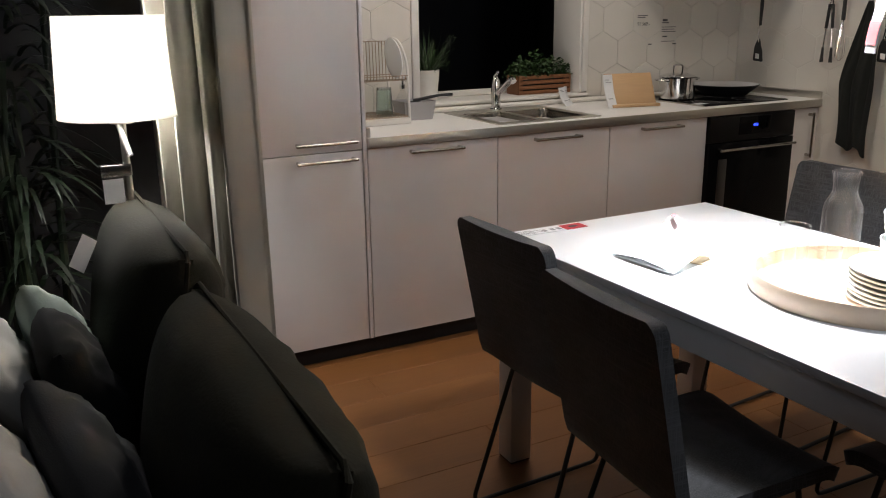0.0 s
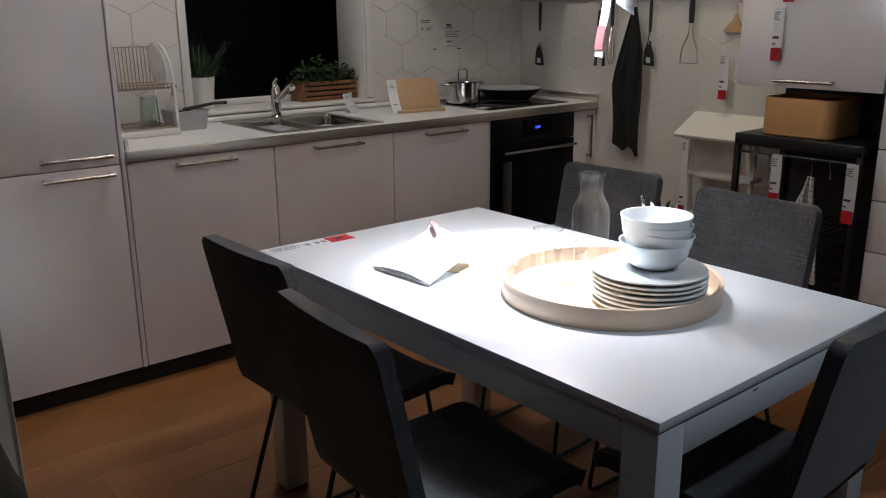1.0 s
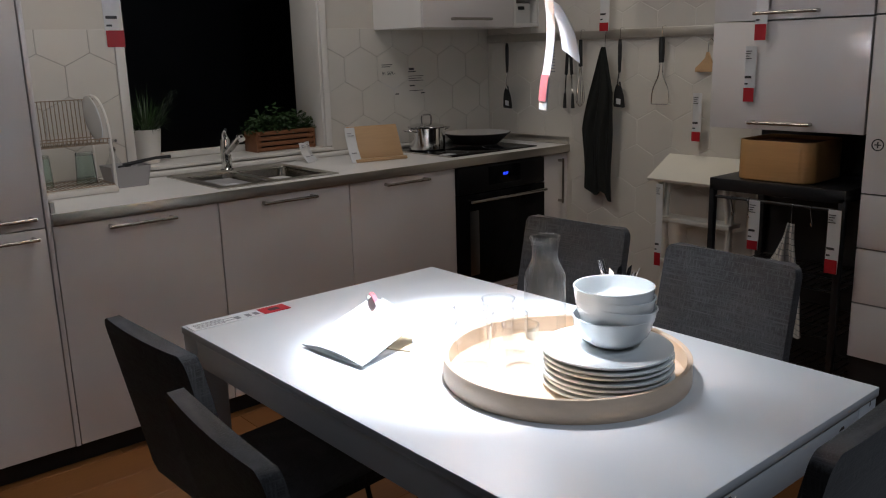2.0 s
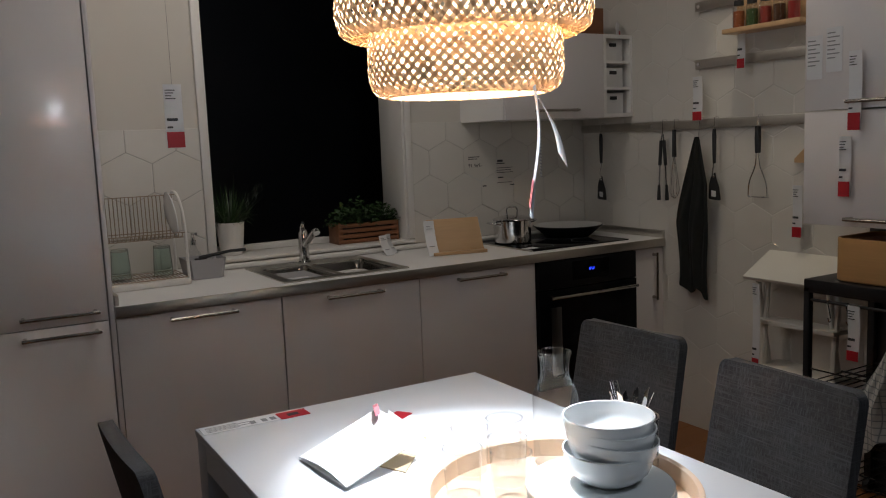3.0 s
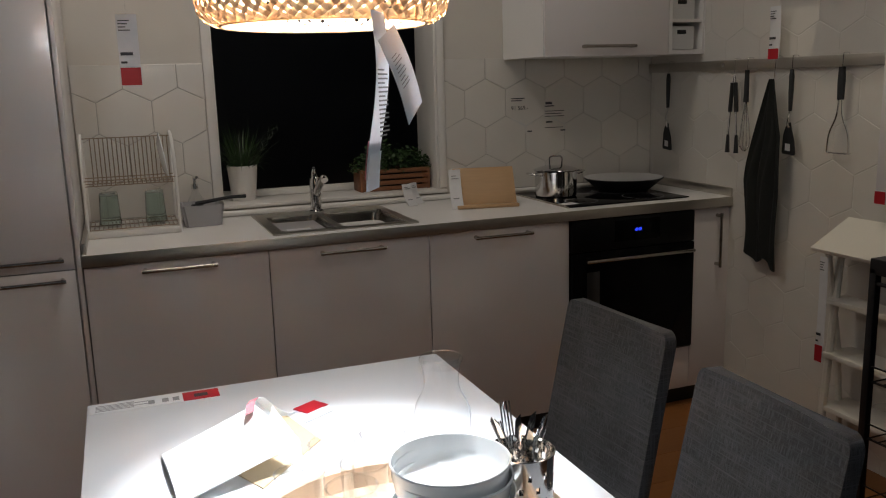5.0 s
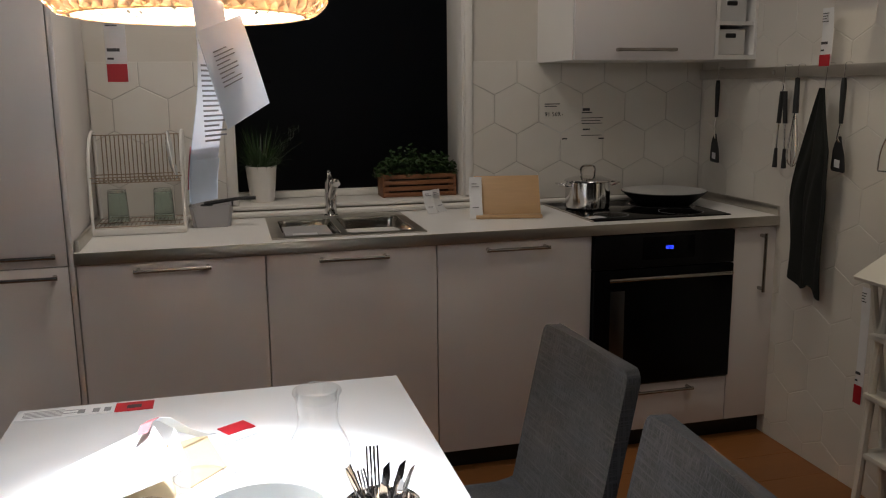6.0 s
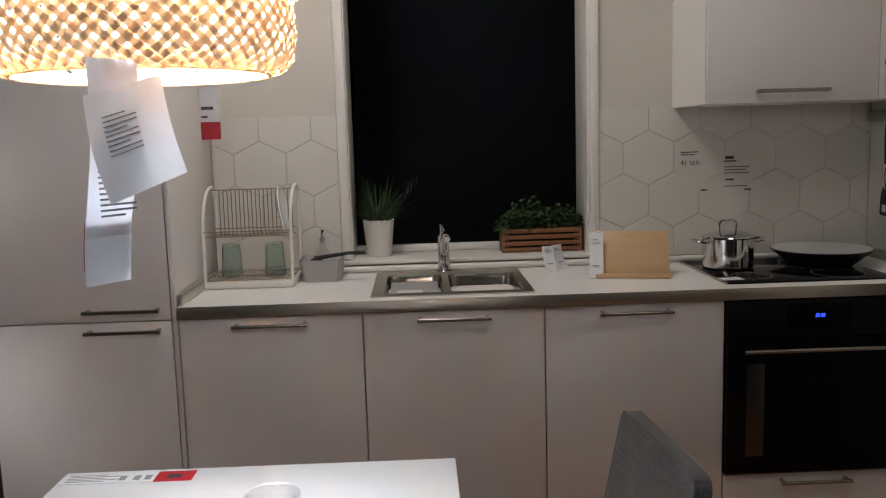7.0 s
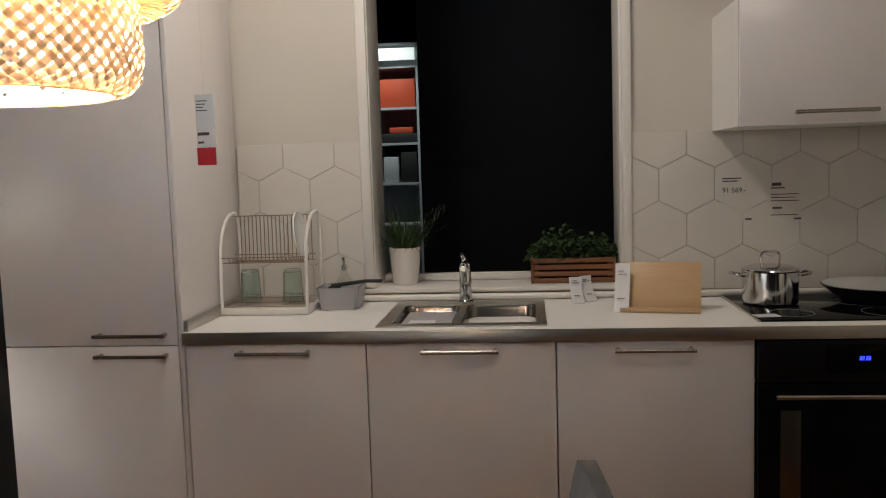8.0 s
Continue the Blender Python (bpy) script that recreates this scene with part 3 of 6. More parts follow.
def chair_model():
    """A one-piece upholstered shell on a black sled base; it faces +x, the seat's middle is at the origin."""
    c = thing("dining_chair", "grey woven fabric dining chair with black sled base", "chair", (0, 0, 0), "chairs round the table")
    W = 0.395
    # the line of the shell from seat front to the top of the back
    line = rounded([(0.235, 0.445), (0.20, 0.468), (-0.165, 0.452), (-0.185, 0.55), (-0.255, 0.872)], 0.10, 7)
    lens = [0.0]
    for a, b in zip(line, line[1:]):
        lens.append(lens[-1] + (Vector(b) - Vector(a)).length)
    def at(s):
        for i in range(len(line) - 1):
            if s <= lens[i + 1] or i == len(line) - 2:
                k = (s - lens[i]) / max(1e-6, lens[i + 1] - lens[i])
                return Vector(line[i]).lerp(Vector(line[i + 1]), k)
    total = lens[-1]
    def sheet(s0, s1, steps):
        rows = []
        for i in range(steps + 1):
            k = i / steps
            k = 1 - (1 - k) ** 1.7 if s0 > 0 else k ** 1.7
            s = s0 + (s1 - s0) * k
            p = at(s)
            row = []
            d_end = min(s, total - s)
            rc = 0.03
            cut_in = rc - math.sqrt(max(0.0, rc * rc - (rc - d_end) ** 2)) if d_end < rc else 0.0
            back = max(0.0, (s - total * 0.5) / (total * 0.5))
            for j in range(15):
                u = j / 14 * 2 - 1
                y = u * (W / 2 - 0.8 * cut_in) * (1.0 - 0.02 * back)
                x = p[0] + 0.005 * back * u * u
                z = p[1] + (0.012 * u * u if back == 0 else 0)
                row.append((x, y, z))
            rows.append(row)
        return rows
    cut = total * 0.475
    for name, s0, s1, n in (("seat", 0.0, cut, 16), ("backrest", cut + 0.001, total, 26)):
        bm = shell(bmesh.new(), sheet(s0, s1, n), 0.031)
        rim = [e for e in bm.edges if e.is_manifold and e.calc_face_angle(0) > 1.2]
        bmesh.ops.bevel(bm, geom=rim, offset=0.0115, segments=3, affect="EDGES", profile=0.6)
        part(name, bm, FABRIC, c)
    for y in (-0.165, 0.165):
        bm = tube(bmesh.new(), rounded([(-0.10, y * 0.9, 0.438), (-0.235, y, 0.012), (0.235, y, 0.012), (0.165, y * 0.9, 0.445)], 0.035), 0.0065, 10)
        part("sled_runner", bm, BLACK, c, "black steel sled runner")
    for x, z in ((-0.105, 0.433), (0.16, 0.437)):
        part("cross_bar", tube(bmesh.new(), [(x, -0.15, z), (x, 0.15, z)], 0.0065, 8), BLACK, c, "black steel cross bar")
    return c


chair = chair_model()
SEATS = [(0.045, -1.325, 2, "A"), (-0.045, -1.845, -4, "B"), (0.985, -1.245, 184, "C"), (0.93, -1.795, 178, "D"), (0.44, -2.235, 92, "E")]
for i, (x, y, turn, _) in enumerate(SEATS):
    if i == 0:
        chair.matrix_basis = pose(x, y, 0, 0, 0, turn)
    else:
        copy_thing(chair, pose(x, y, 0, 0, 0, turn))

# ---- woven pendant ----
pendant = thing("pendant_lamp", "lit pendant lamp of woven bamboo in tiers", "lamp", (LAMP.x, LAMP.y, 0))


def woven(profile, count, turnby, width):
    """Crossing strips laid round a turned profile of (radius, z), in two layers."""
    bm = bmesh.new()
    seg = [0.0]
    for (r0, z0), (r1, z1) in zip(profile, profile[1:]):
        seg.append(seg[-1] + math.hypot(r1 - r0, z1 - z0))
    def at(s):
        for i in range(len(profile) - 1):
            if s <= seg[i + 1] + 1e-9:
                k = (s - seg[i]) / (seg[i + 1] - seg[i])
                return profile[i][0] + k * (profile[i + 1][0] - profile[i][0]), profile[i][1] + k * (profile[i + 1][1] - profile[i][1])
        return profile[-1]
    N = 18
    for way in (1, -1):
        for c in range(count):
            a0 = 2 * math.pi * (c + random.uniform(-0.12, 0.12)) / count
            w = width * random.uniform(0.75, 1.2)
            prev = None
            for i in range(N + 1):
                s = seg[-1] * i / N
                r, z = at(s)
                a = a0 + way * turnby * s / seg[-1]
                rr = r + 0.0016 * math.sin(i * 2.1 + c * 1.7) * way
                half = w / 2 / max(r, 0.02)
                p = [bm.verts.new((rr * math.cos(a + e * half), rr * math.sin(a + e * half), z + e * 0.35 * w * -way)) for e in (-1, 1)]
                if prev:
                    bm.faces.new((prev[0], prev[1], p[1], p[0]))
                prev = p
    return bm


Z0 = LAMP.z
low = [(0.155, Z0), (0.174, Z0 + 0.004), (0.188, Z0 + 0.018), (0.193, Z0 + 0.05), (0.192, Z0 + 0.09), (0.190, Z0 + 0.125)]
high = [(0.182, Z0 + 0.122), (0.226, Z0 + 0.112), (0.246, Z0 + 0.124), (0.253, Z0 + 0.155), (0.252, Z0 + 0.23), (0.240, Z0 + 0.262), (0.19, Z0 + 0.275)]
crown = [(0.192, Z0 + 0.27), (0.194, Z0 + 0.36), (0.17, Z0 + 0.41), (0.09, Z0 + 0.44), (0.03, Z0 + 0.445)]
tagged(part("lower_tier", woven(low, 58, 0.80, 0.0070), BAMBOO, pendant, "lit woven bamboo tier", False), kind="stuff")
tagged(part("upper_tier", woven(high, 76, 0.80, 0.0070), BAMBOO, pendant, "lit wider woven bamboo tier", False), kind="stuff")
tagged(part("crown", woven(crown, 48, 0.7, 0.009), BAMBOO, pendant, "woven bamboo crown", False), kind="stuff")
bm = bmesh.new()
tube(bm, [(0.157 * math.cos(a), 0.157 * math.sin(a), Z0) for a in (2 * math.pi * k / 48 for k in range(48))], 0.003, 6, True)
part("rim_ring", bm, BAMBOO, pendant, "bamboo rim ring")
bm = lathe(bmesh.new(), [(0, 0.055), (0.018, 0.052), (0.03, 0.035), (0.03, 0.02), (0.02, 0.0), (0.013, -0.0), (0, 0)], 20, (0, 0, Z0 + 0.187))
part("bulb", bm, BULB, pendant, "lit bulb")
bm = tube(bmesh.new(), [(0, 0, Z0 + 0.243), (0, 0, Z0 + 0.33)], 0.02, 14)
tube(bm, [(0, 0, Z0 + 0.33), (0, 0, CEILING)], 0.003, 8)
part("cord", bm, FRAME, pendant, "white cord and holder")

# ---- living corner ----
def cushion(bm, sx, sy, sz, m, puff=0.5, n=14):
    """A stuffed pad of size sx, sy, sz with a seam round its edge."""
    def sup(a):
        return math.copysign(abs(a) ** 0.45, a)
    rows = []
    top, bot = [], []
    for i in range(n + 1):
        ra, rb = [], []
        for j in range(n + 1):
            u, v = i / n * 2 - 1, j / n * 2 - 1
            edge = (1 - abs(u) ** 3.0) * (1 - abs(v) ** 3.0)
            h = sz / 2 * (0.12 + 0.88 * max(edge, 0) ** puff)
            pin = 1 - 0.07 * (u * u) * (v * v)
            w = 0.022 * noise.noise(Vector((u * 2.2 + sx * 9, v * 2.2 * sy / sx, 3.1))) + 0.011 * min(1.0, (sx / 0.46) ** 4) * noise.noise(Vector((u * 4.5 + 3, v * 5.5, sx))) + 0.006 * abs(noise.noise(Vector((u * 9, v * 6, sx))))
            ra.append(bm.verts.new(m @ Vector((u * sx / 2 * pin, v * sy / 2 * pin, h + w * min(1.0, 2.5 * max(edge, 0.0))))))
            rb.append(bm.verts.new(m @ Vector((u * sx / 2 * pin, v * sy / 2 * pin, -h))) )
        top.append(ra)
        bot.append(rb)
    for i in range(n):
        for j in range(n):
            bm.faces.new((top[i][j], top[i + 1][j], top[i + 1][j + 1], top[i][j + 1]))
            bm.faces.new((bot[i][j], bot[i][j + 1], bot[i + 1][j + 1], bot[i + 1][j]))
    for i in range(n):
        bm.faces.new((top[i][0], bot[i][0], bot[i + 1][0], top[i + 1][0]))
        bm.faces.new((top[i][n], top[i + 1][n], bot[i + 1][n], bot[i][n]))
        bm.faces.new((top[0][i], top[0][i + 1], bot[0][i + 1], bot[0][i]))
        bm.faces.new((top[n][i], bot[n][i], bot[n][i + 1], top[n][i + 1]))
    return bm


sofa = thing("sofa", "dark olive-grey fabric sofa with loose back cushions", "sofa", (0, 0, 0))
part("base", B(-1.80, -0.86, -2.16, -0.42, 0.06, 0.28, 0.02, 3), SOFA, sofa)
part("back_frame", B(-1.0, -0.845, -2.16, -0.42, 0.28, 0.66, 0.04, 4), SOFA, sofa)
for y0, y1 in ((-2.15, -1.30), (-1.29, -0.43)):
    part("seat_cushion", cushion(bmesh.new(), 0.80, y1 - y0, 0.17, pose(-1.40, (y0 + y1) / 2, 0.36), 0.3), SOFA, sofa)
part("back_cushion", cushion(bmesh.new(), 0.48, 0.94, 0.27, pose(-0.965, -1.66, 0.59, 0, 101, 0), 0.42, 32), SOFA, sofa, "dark plump back cushion with a seam")
part("back_cushion", cushion(bmesh.new(), 0.54, 0.82, 0.27, pose(-0.975, -0.80, 0.62, 0, 99, 0), 0.42, 32), SOFA, sofa, "olive-grey plump back cushion")
for sx, sy, m in ((0.48, 0.94, pose(-0.965, -1.66, 0.59, 0, 101, 0)), (0.54, 0.82, pose(-0.975, -0.80, 0.62, 0, 99, 0))):
    edge = [m @ Vector((a * sx / 2 * 0.985, b * sy / 2 * 0.985, 0)) for a, b in ((-1, -0.94), (-1, 0), (-1, 0.94), (-0.94, 1), (0, 1), (0.94, 1), (1, 0.94), (1, 0), (1, -0.94), (0.94, -1), (0, -1), (-0.94, -1))]
    part("piping", tube(bmesh.new(), edge, 0.006, 7, True), SOFA, sofa, "dark seam piping")
part("label_card", box(bmesh.new(), -0.02, 0.02, -0.001, 0.001, -0.045, 0.045, 0, 2, pose(-1.125, -0.88, 0.835, -25, 38, 10)), TAG_PAPER, sofa, "small white label")
for x in (-1.74, -0.94):
    for y in (-2.10, -0.50):
        part("leg", B(x, x + 0.05, y, y + 0.05, 0, 0.061, 0.004), BLACK, sofa)
WHITE_CLOTH = material("white_cushion_cloth", (0.66, 0.64, 0.61), 0.9, vary=0.05, scale=12, grain=0.06, grain_scale=300, bump=0.3)
TEAL_CLOTH = material("blue_green_cushion_cloth", (0.20, 0.26, 0.25), 0.9, vary=0.2, scale=8, grain=0.06, grain_scale=300, bump=0.3, second=(0.28, 0.30, 0.24))
# near-black cloth of an added pad that stands in for shadow on the sofa
SOFA_SHADOW = material("sofa_shadow_cloth", (0.007, 0.007, 0.0075), 0.95, vary=0.15, scale=12, grain=0.1, grain_scale=300, bump=0.3)
GREY_CLOTH = material("dark_grey_cushion_cloth", (0.07, 0.07, 0.075), 0.9, vary=0.1, scale=12, grain=0.1, grain_scale=300, bump=0.3)
for name, mat, label, m, s in (
        ("cushion", TEAL_CLOTH, "pale blue-green scatter cushion on the sofa", pose(-1.19, -0.90, 0.60, 10, 66, 12) @ Matrix.Rotation(radians(40), 4, "Z"), 0.30),
        ("cushion", WHITE_CLOTH, "white scatter cushion on the sofa", pose(-1.34, -1.06, 0.645, 15, 62, 15) @ Matrix.Rotation(radians(20), 4, "Z"), 0.33),
        # added pad: the sofa's shadow built as a black shape
        ("cushion", SOFA_SHADOW, "black pad standing in for the shadow on the sofa", pose(-1.175, -1.12, 0.60, 6, 68, 8), 0.32),
        ("cushion", WHITE_CLOTH, "white scatter cushion on the sofa front", pose(-1.335, -1.56, 0.60, 12, 60, 20), 0.32),
        ("cushion", GREY_CLOTH, "dark grey scatter cushion leaning on the sofa back", pose(-1.19, -1.50, 0.57, 8, 64, 10) @ Matrix.Rotation(radians(25), 4, "Z"), 0.33)):
    ob = new(name, to_mesh(name, cushion(bmesh.new(), s, s, 0.13, Matrix(), 0.5, 24), mat))
    ob.matrix_basis = m
    tagged(ob, label, "cushion", "sofa cushions")

# curtain
curtain = thing("curtain", "long grey-green curtain hanging in soft folds", "curtain", (0, 0, 0))
grid = []
for i in range(91):
    t = i / 90
    ph = t * 3.6 * 2 * math.pi + 1.0
    fold = 0.046 * math.sin(ph) + 0.012 * math.sin(2.3 * ph + 1)
    x, y = -0.655 - 0.165 * t + 0.83 * fold, -0.76 + 0.26 * t + 0.55 * fold
    grid.append([(x + 0.008 * math.sin(ph * 0.5 + 6 * k / 12) * (1 - k / 12), y + 0.012 * math.sin(ph + k * 0.35), 0.02 + (2.55 - 0.02) * k / 12) for k in range(13)])
part("drape", shell(bmesh.new(), grid, 0.004), CURTAIN, curtain)
bm = tube(bmesh.new(), [(-0.60, -0.85, 2.58), (-0.88, -0.41, 2.58)], 0.014, 10)
for x, y in ((-0.62, -0.82), (-0.86, -0.44)):
    tube(bm, [(x, y, 2.58), (x, y, CEILING)], 0.006, 8)
part("rail", bm, FRAME, curtain, "white curtain rail")

# floor lamp
flamp = thing("floor_lamp", "lit floor lamp with white drum shade", "lamp", (SHADE.x, SHADE.y, 0))
part("shade", lathe(bmesh.new(), [(0.168, SHADE.z), (0.150, SHADE.z + 0.275), (0.148, SHADE.z + 0.275), (0.166, SHADE.z)], 40, close=True), SHADE_CLOTH, flamp, "glowing white drum shade")
bm = lathe(bmesh.new(), [(0, 0.07), (0.022, 0.06), (0.033, 0.035), (0.022, 0.008), (0.012, 0), (0, 0)], 18, (0, 0, SHADE.z + 0.085))
part("bulb", bm, BULB, flamp, "lit bulb")
bm = tube(bmesh.new(), [(0.0, 0, 0.02), (0.0, 0, SHADE.z + 0.085)], 0.011, 12)
tube(bm, [(0, 0, SHADE.z - 0.02), (0, 0, SHADE.z + 0.012)], 0.033, 16)
for k in range(3):
    a = 2 * math.pi * k / 3
    tube(bm, [(0, 0, SHADE.z + 0.02), (0.165 * math.cos(a), 0.165 * math.sin(a), SHADE.z + 0.02)], 0.0025, 6)
part("stem", bm, STEEL, flamp, "nickel stem")
part("switch_rod", tube(bmesh.new(), [(-0.012, -0.015, SHADE.z - 0.02), (0.006, -0.06, SHADE.z - 0.105)], 0.008, 10), FRAME, flamp, "white plastic switch rod")
part("base", lathe(bmesh.new(), [(0, 0.025), (0.12, 0.02), (0.13, 0.008), (0.13, 0), (0, 0)], 32), STEEL, flamp, "round nickel base")
part("label_card", B(-0.072, -0.016, -0.02, -0.016, 0.875, 0.945), TAG_PAPER, flamp, "white paper label")
part("stem_joint", B(-0.075, 0.012, -0.016, 0.014, 0.95, 0.985, 0.006), HANDLE, flamp, "nickel joint")

# ---- on the worktop ----
WT = 0.918
sink = thing("sink", "stainless steel sink with drainer and deep bowl", "sink", (0, 0, 0))
bm = bmesh.new()
RX0, RX1, RY0, RY1 = 0.626, 1.174, 0.035, 0.535
for x0, x1, y0, y1 in ((RX0, RX1, RY0, 0.078), (RX0, RX1, 0.44, RY1), (RX0, 0.668, 0.078, 0.44), (0.872, 0.896, 0.078, 0.44), (1.142, RX1, 0.078, 0.44)):
    box(bm, x0, x1, y0, y1, WT + 0.0005, WT + 0.005)
part("rim", bm, STEEL, sink, "steel rim", False)


def bowl_pan(x0, x1, y0, y1, depth, name):
    bm = bmesh.new()
    rings = []
    for inset, z, r in ((0, WT + 0.0045, 0.03), (0.006, WT - 0.01, 0.035), (0.012, WT - depth + 0.02, 0.045), (0.03, WT - depth, 0.05)):
        ring = []
        for cx, cy, a0 in ((x1 - inset - r, y1 - inset - r, 0), (x0 + inset + r, y1 - inset - r, 90), (x0 + inset + r, y0 + inset + r, 180), (x1 - inset - r, y0 + inset + r, 270)):
            for k in range(5):
                a = radians(a0 + 22.5 * k)
                ring.append(bm.verts.new((cx + r * math.cos(a), cy + r * math.sin(a), z)))
        rings.append(ring)
    for a, b in zip(rings, rings[1:]):
        for i in range(len(a)):
            j = (i + 1) % len(a)
            bm.faces.new((a[i], a[j], b[j], b[i]))
    bm.faces.new(rings[-1])
    return part(name, bm, SINK_STEEL, sink, "steel bowl")


bowl_pan(0.666, 0.874, 0.076, 0.442, 0.11, "drainer")
deep = bowl_pan(0.894, 1.144, 0.076, 0.442, 0.17, "bowl")
part("drain", lathe(bmesh.new(), [(0, 0.004), (0.02, 0.004), (0.036, 0.001), (0.036, 0), (0, 0)], 24, (1.02, 0.26, WT - 0.169)), CHROME, deep, "round drain")
part("strainer_tray", B(0.683, 0.857, 0.10, 0.42, WT - 0.028, WT - 0.016, 0.004), PLASTIC, sink, "grey insert tray")
part("sink_card", B(0.71, 0.80, 0.15, 0.24, WT - 0.0155, WT - 0.0145), TAG_PAPER, sink, "small printed card")

tap = thing("tap", "chrome single-lever kitchen tap", "tap", (0.885, 0.487, WT + 0.0052))
part("body", lathe(bmesh.new(), [(0, 0.15), (0.016, 0.148), (0.0215, 0.138), (0.022, 0.10), (0.0235, 0.09), (0.0235, 0.012), (0.03, 0.008), (0.03, 0), (0, 0)], 24), CHROME, tap)
part("spout", tube(bmesh.new(), rounded([(0, 0, 0.075), (0.002, -0.04, 0.098), (0.006, -0.135, 0.158), (0.007, -0.15, 0.145)], 0.02), 0.015, 12), CHROME, tap)
part("lever", tube(bmesh.new(), [(0, 0, 0.146), (-0.002, 0.004, 0.165), (-0.008, -0.03, 0.184)], [0.014, 0.010, 0.006], 10), CHROME, tap)

rack = thing("dish_rack", "white dish rack with two wire shelves", "dish rack", (0, 0, WT))
part("tray", B(0.012, 0.338, 0.295, 0.53, 0.001, 0.026, 0.005), FRAME, rack, "white drip tray")
for x in (0.014, 0.328):
    arch = rounded([(x + 0.004, 0.302, 0.02), (x + 0.004, 0.318, 0.27), (x + 0.004, 0.40, 0.355), (x + 0.004, 0.50, 0.365), (x + 0.004, 0.524, 0.30), (x + 0.004, 0.524, 0.02)], 0.10, 8)
    part("side_arch", tube(bmesh.new(), arch, 0.006, 8), FRAME, rack, "white curved side frame")
WIRE = material("rack_wire", (0.36, 0.28, 0.21), 0.35, 1.0, vary=0.05)
bm = bmesh.new()
for k in range(21):
    x = 0.024 + 0.302 * k / 20
    tube(bm, [(x, 0.305, 0.034), (x, 0.52, 0.034)], 0.002, 5)
for y in (0.305, 0.41, 0.52):
    tube(bm, [(0.02, y, 0.031), (0.332, y, 0.031)], 0.002, 5)
tagged(part("lower_shelf", bm, WIRE, rack, "steel wire shelf", False), kind="stuff")
bm = bmesh.new()
for k in range(19):
    x = 0.05 + 0.27 * k / 18
    tube(bm, [(x, 0.31, 0.205), (x, 0.315, 0.19), (x, 0.45, 0.185), (x, 0.455, 0.35)], 0.002, 5)
for y, z in ((0.31, 0.207), (0.315, 0.188), (0.45, 0.183), (0.455, 0.35), (0.455, 0.205)):
    tube(bm, [(0.02, y, z), (0.332, y, z)], 0.002, 5)
tagged(part("upper_shelf", bm, WIRE, rack, "steel wire plate shelf", False), kind="stuff")
ob = solid("plate", lathe(bmesh.new(), [(0, 0.0), (0.05, 0.0), (0.088, 0.012), (0.087, 0.016), (0.048, 0.005), (0, 0.005)], 36), CERAMIC, "white plate standing in the dish rack", "plate")
ob.matrix_basis = pose(0.285, 0.385, WT + 0.277, 0, 82, 0)


def tumbler(x, y, z, mat, label, r=0.036, h=0.115, down=False):
    prof = [(0, 0.001), (r * 0.82, 0.001), (r * 0.86, 0.005), (r, h - 0.003), (r + 0.0012, h - 0.001), (r + 0.0012, h + 0.0008), (r - 0.0004, h + 0.002), (r - 0.0022, h + 0.0006), (r - 0.0018, h - 0.003)]
    if down:
        prof = [(0, 0), (r * 0.82, 0), (r * 0.86, 0.004), (r, h), (r - 0.002, h), (r * 0.82, 0.01), (0, 0.009)]
        prof = [(a, h - b) for a, b in prof][::-1]
    return solid("drinking_glass", lathe(bmesh.new(), prof, 28), mat, label, "glass", (x, y, z), "drinking glasses")


tumbler(0.095, 0.40, WT + 0.036, GREEN_GLASS, "pale green glass upside down on the dish rack", 0.038, 0.118, True)
tumbler(0.255, 0.40, WT + 0.036, GREEN_GLASS, "pale green glass upside down on the dish rack", 0.038, 0.118, True)

bm = bmesh.new()
vs = []
for z, i in ((0.0, 0.012), (0.082, 0.0)):
    vs.append([bm.verts.new(p) for p in ((0.345 + i, 0.372 + i, z), (0.505 - i, 0.372 + i, z), (0.505 - i, 0.53 - i, z), (0.345 + i, 0.53 - i, z))])
for z, i in ((0.082, 0.005), (0.006, 0.017)):
    vs.append([bm.verts.new(p) for p in ((0.345 + i, 0.372 + i, z), (0.505 - i, 0.372 + i, z), (0.505 - i, 0.53 - i, z), (0.345 + i, 0.53 - i, z))])
bm.faces.new(vs[0][::-1])
bm.faces.new(vs[3])
for a, b in zip(vs, vs[1:]):
    for i in range(4):
        bm.faces.new((a[i], a[(i + 1) % 4], b[(i + 1) % 4], b[i]))
bmesh.ops.bevel(bm, geom=[e for e in bm.edges if abs(e.verts[0].co.z - e.verts[1].co.z) > 0.03], offset=0.012, segments=3, affect="EDGES")
solid("washing_up_box", bm, PLASTIC, "grey plastic washing-up box on the worktop", "box", (0, 0, WT + 0.001))
brush = thing("dish_brush", "black dish brush lying across the grey box", "brush", (0, 0, 0))
part("handle", tube(bmesh.new(), [(0.40, 0.40, WT + 0.088), (0.47, 0.395, WT + 0.098), (0.53, 0.39, WT + 0.106), (0.59, 0.385, WT + 0.106)], [0.008, 0.007, 0.006, 0.007], 8), BLACK, brush, "black handle")
part("bristles", B(0.385, 0.43, 0.385, 0.425, WT + 0.066, WT + 0.086, 0.006), BLACK, brush, "black bristles")
soap = thing("soap_dispenser", "clear glass soap dispenser with steel pump", "bottle", (0.415, 0.548, WT + 0.001))
part("bottle", lathe(bmesh.new(), [(0, 0), (0.028, 0), (0.030, 0.006), (0.030, 0.085), (0.014, 0.112), (0.012, 0.125), (0, 0.125)], 22), CLEAR, soap, "clear glass bottle")
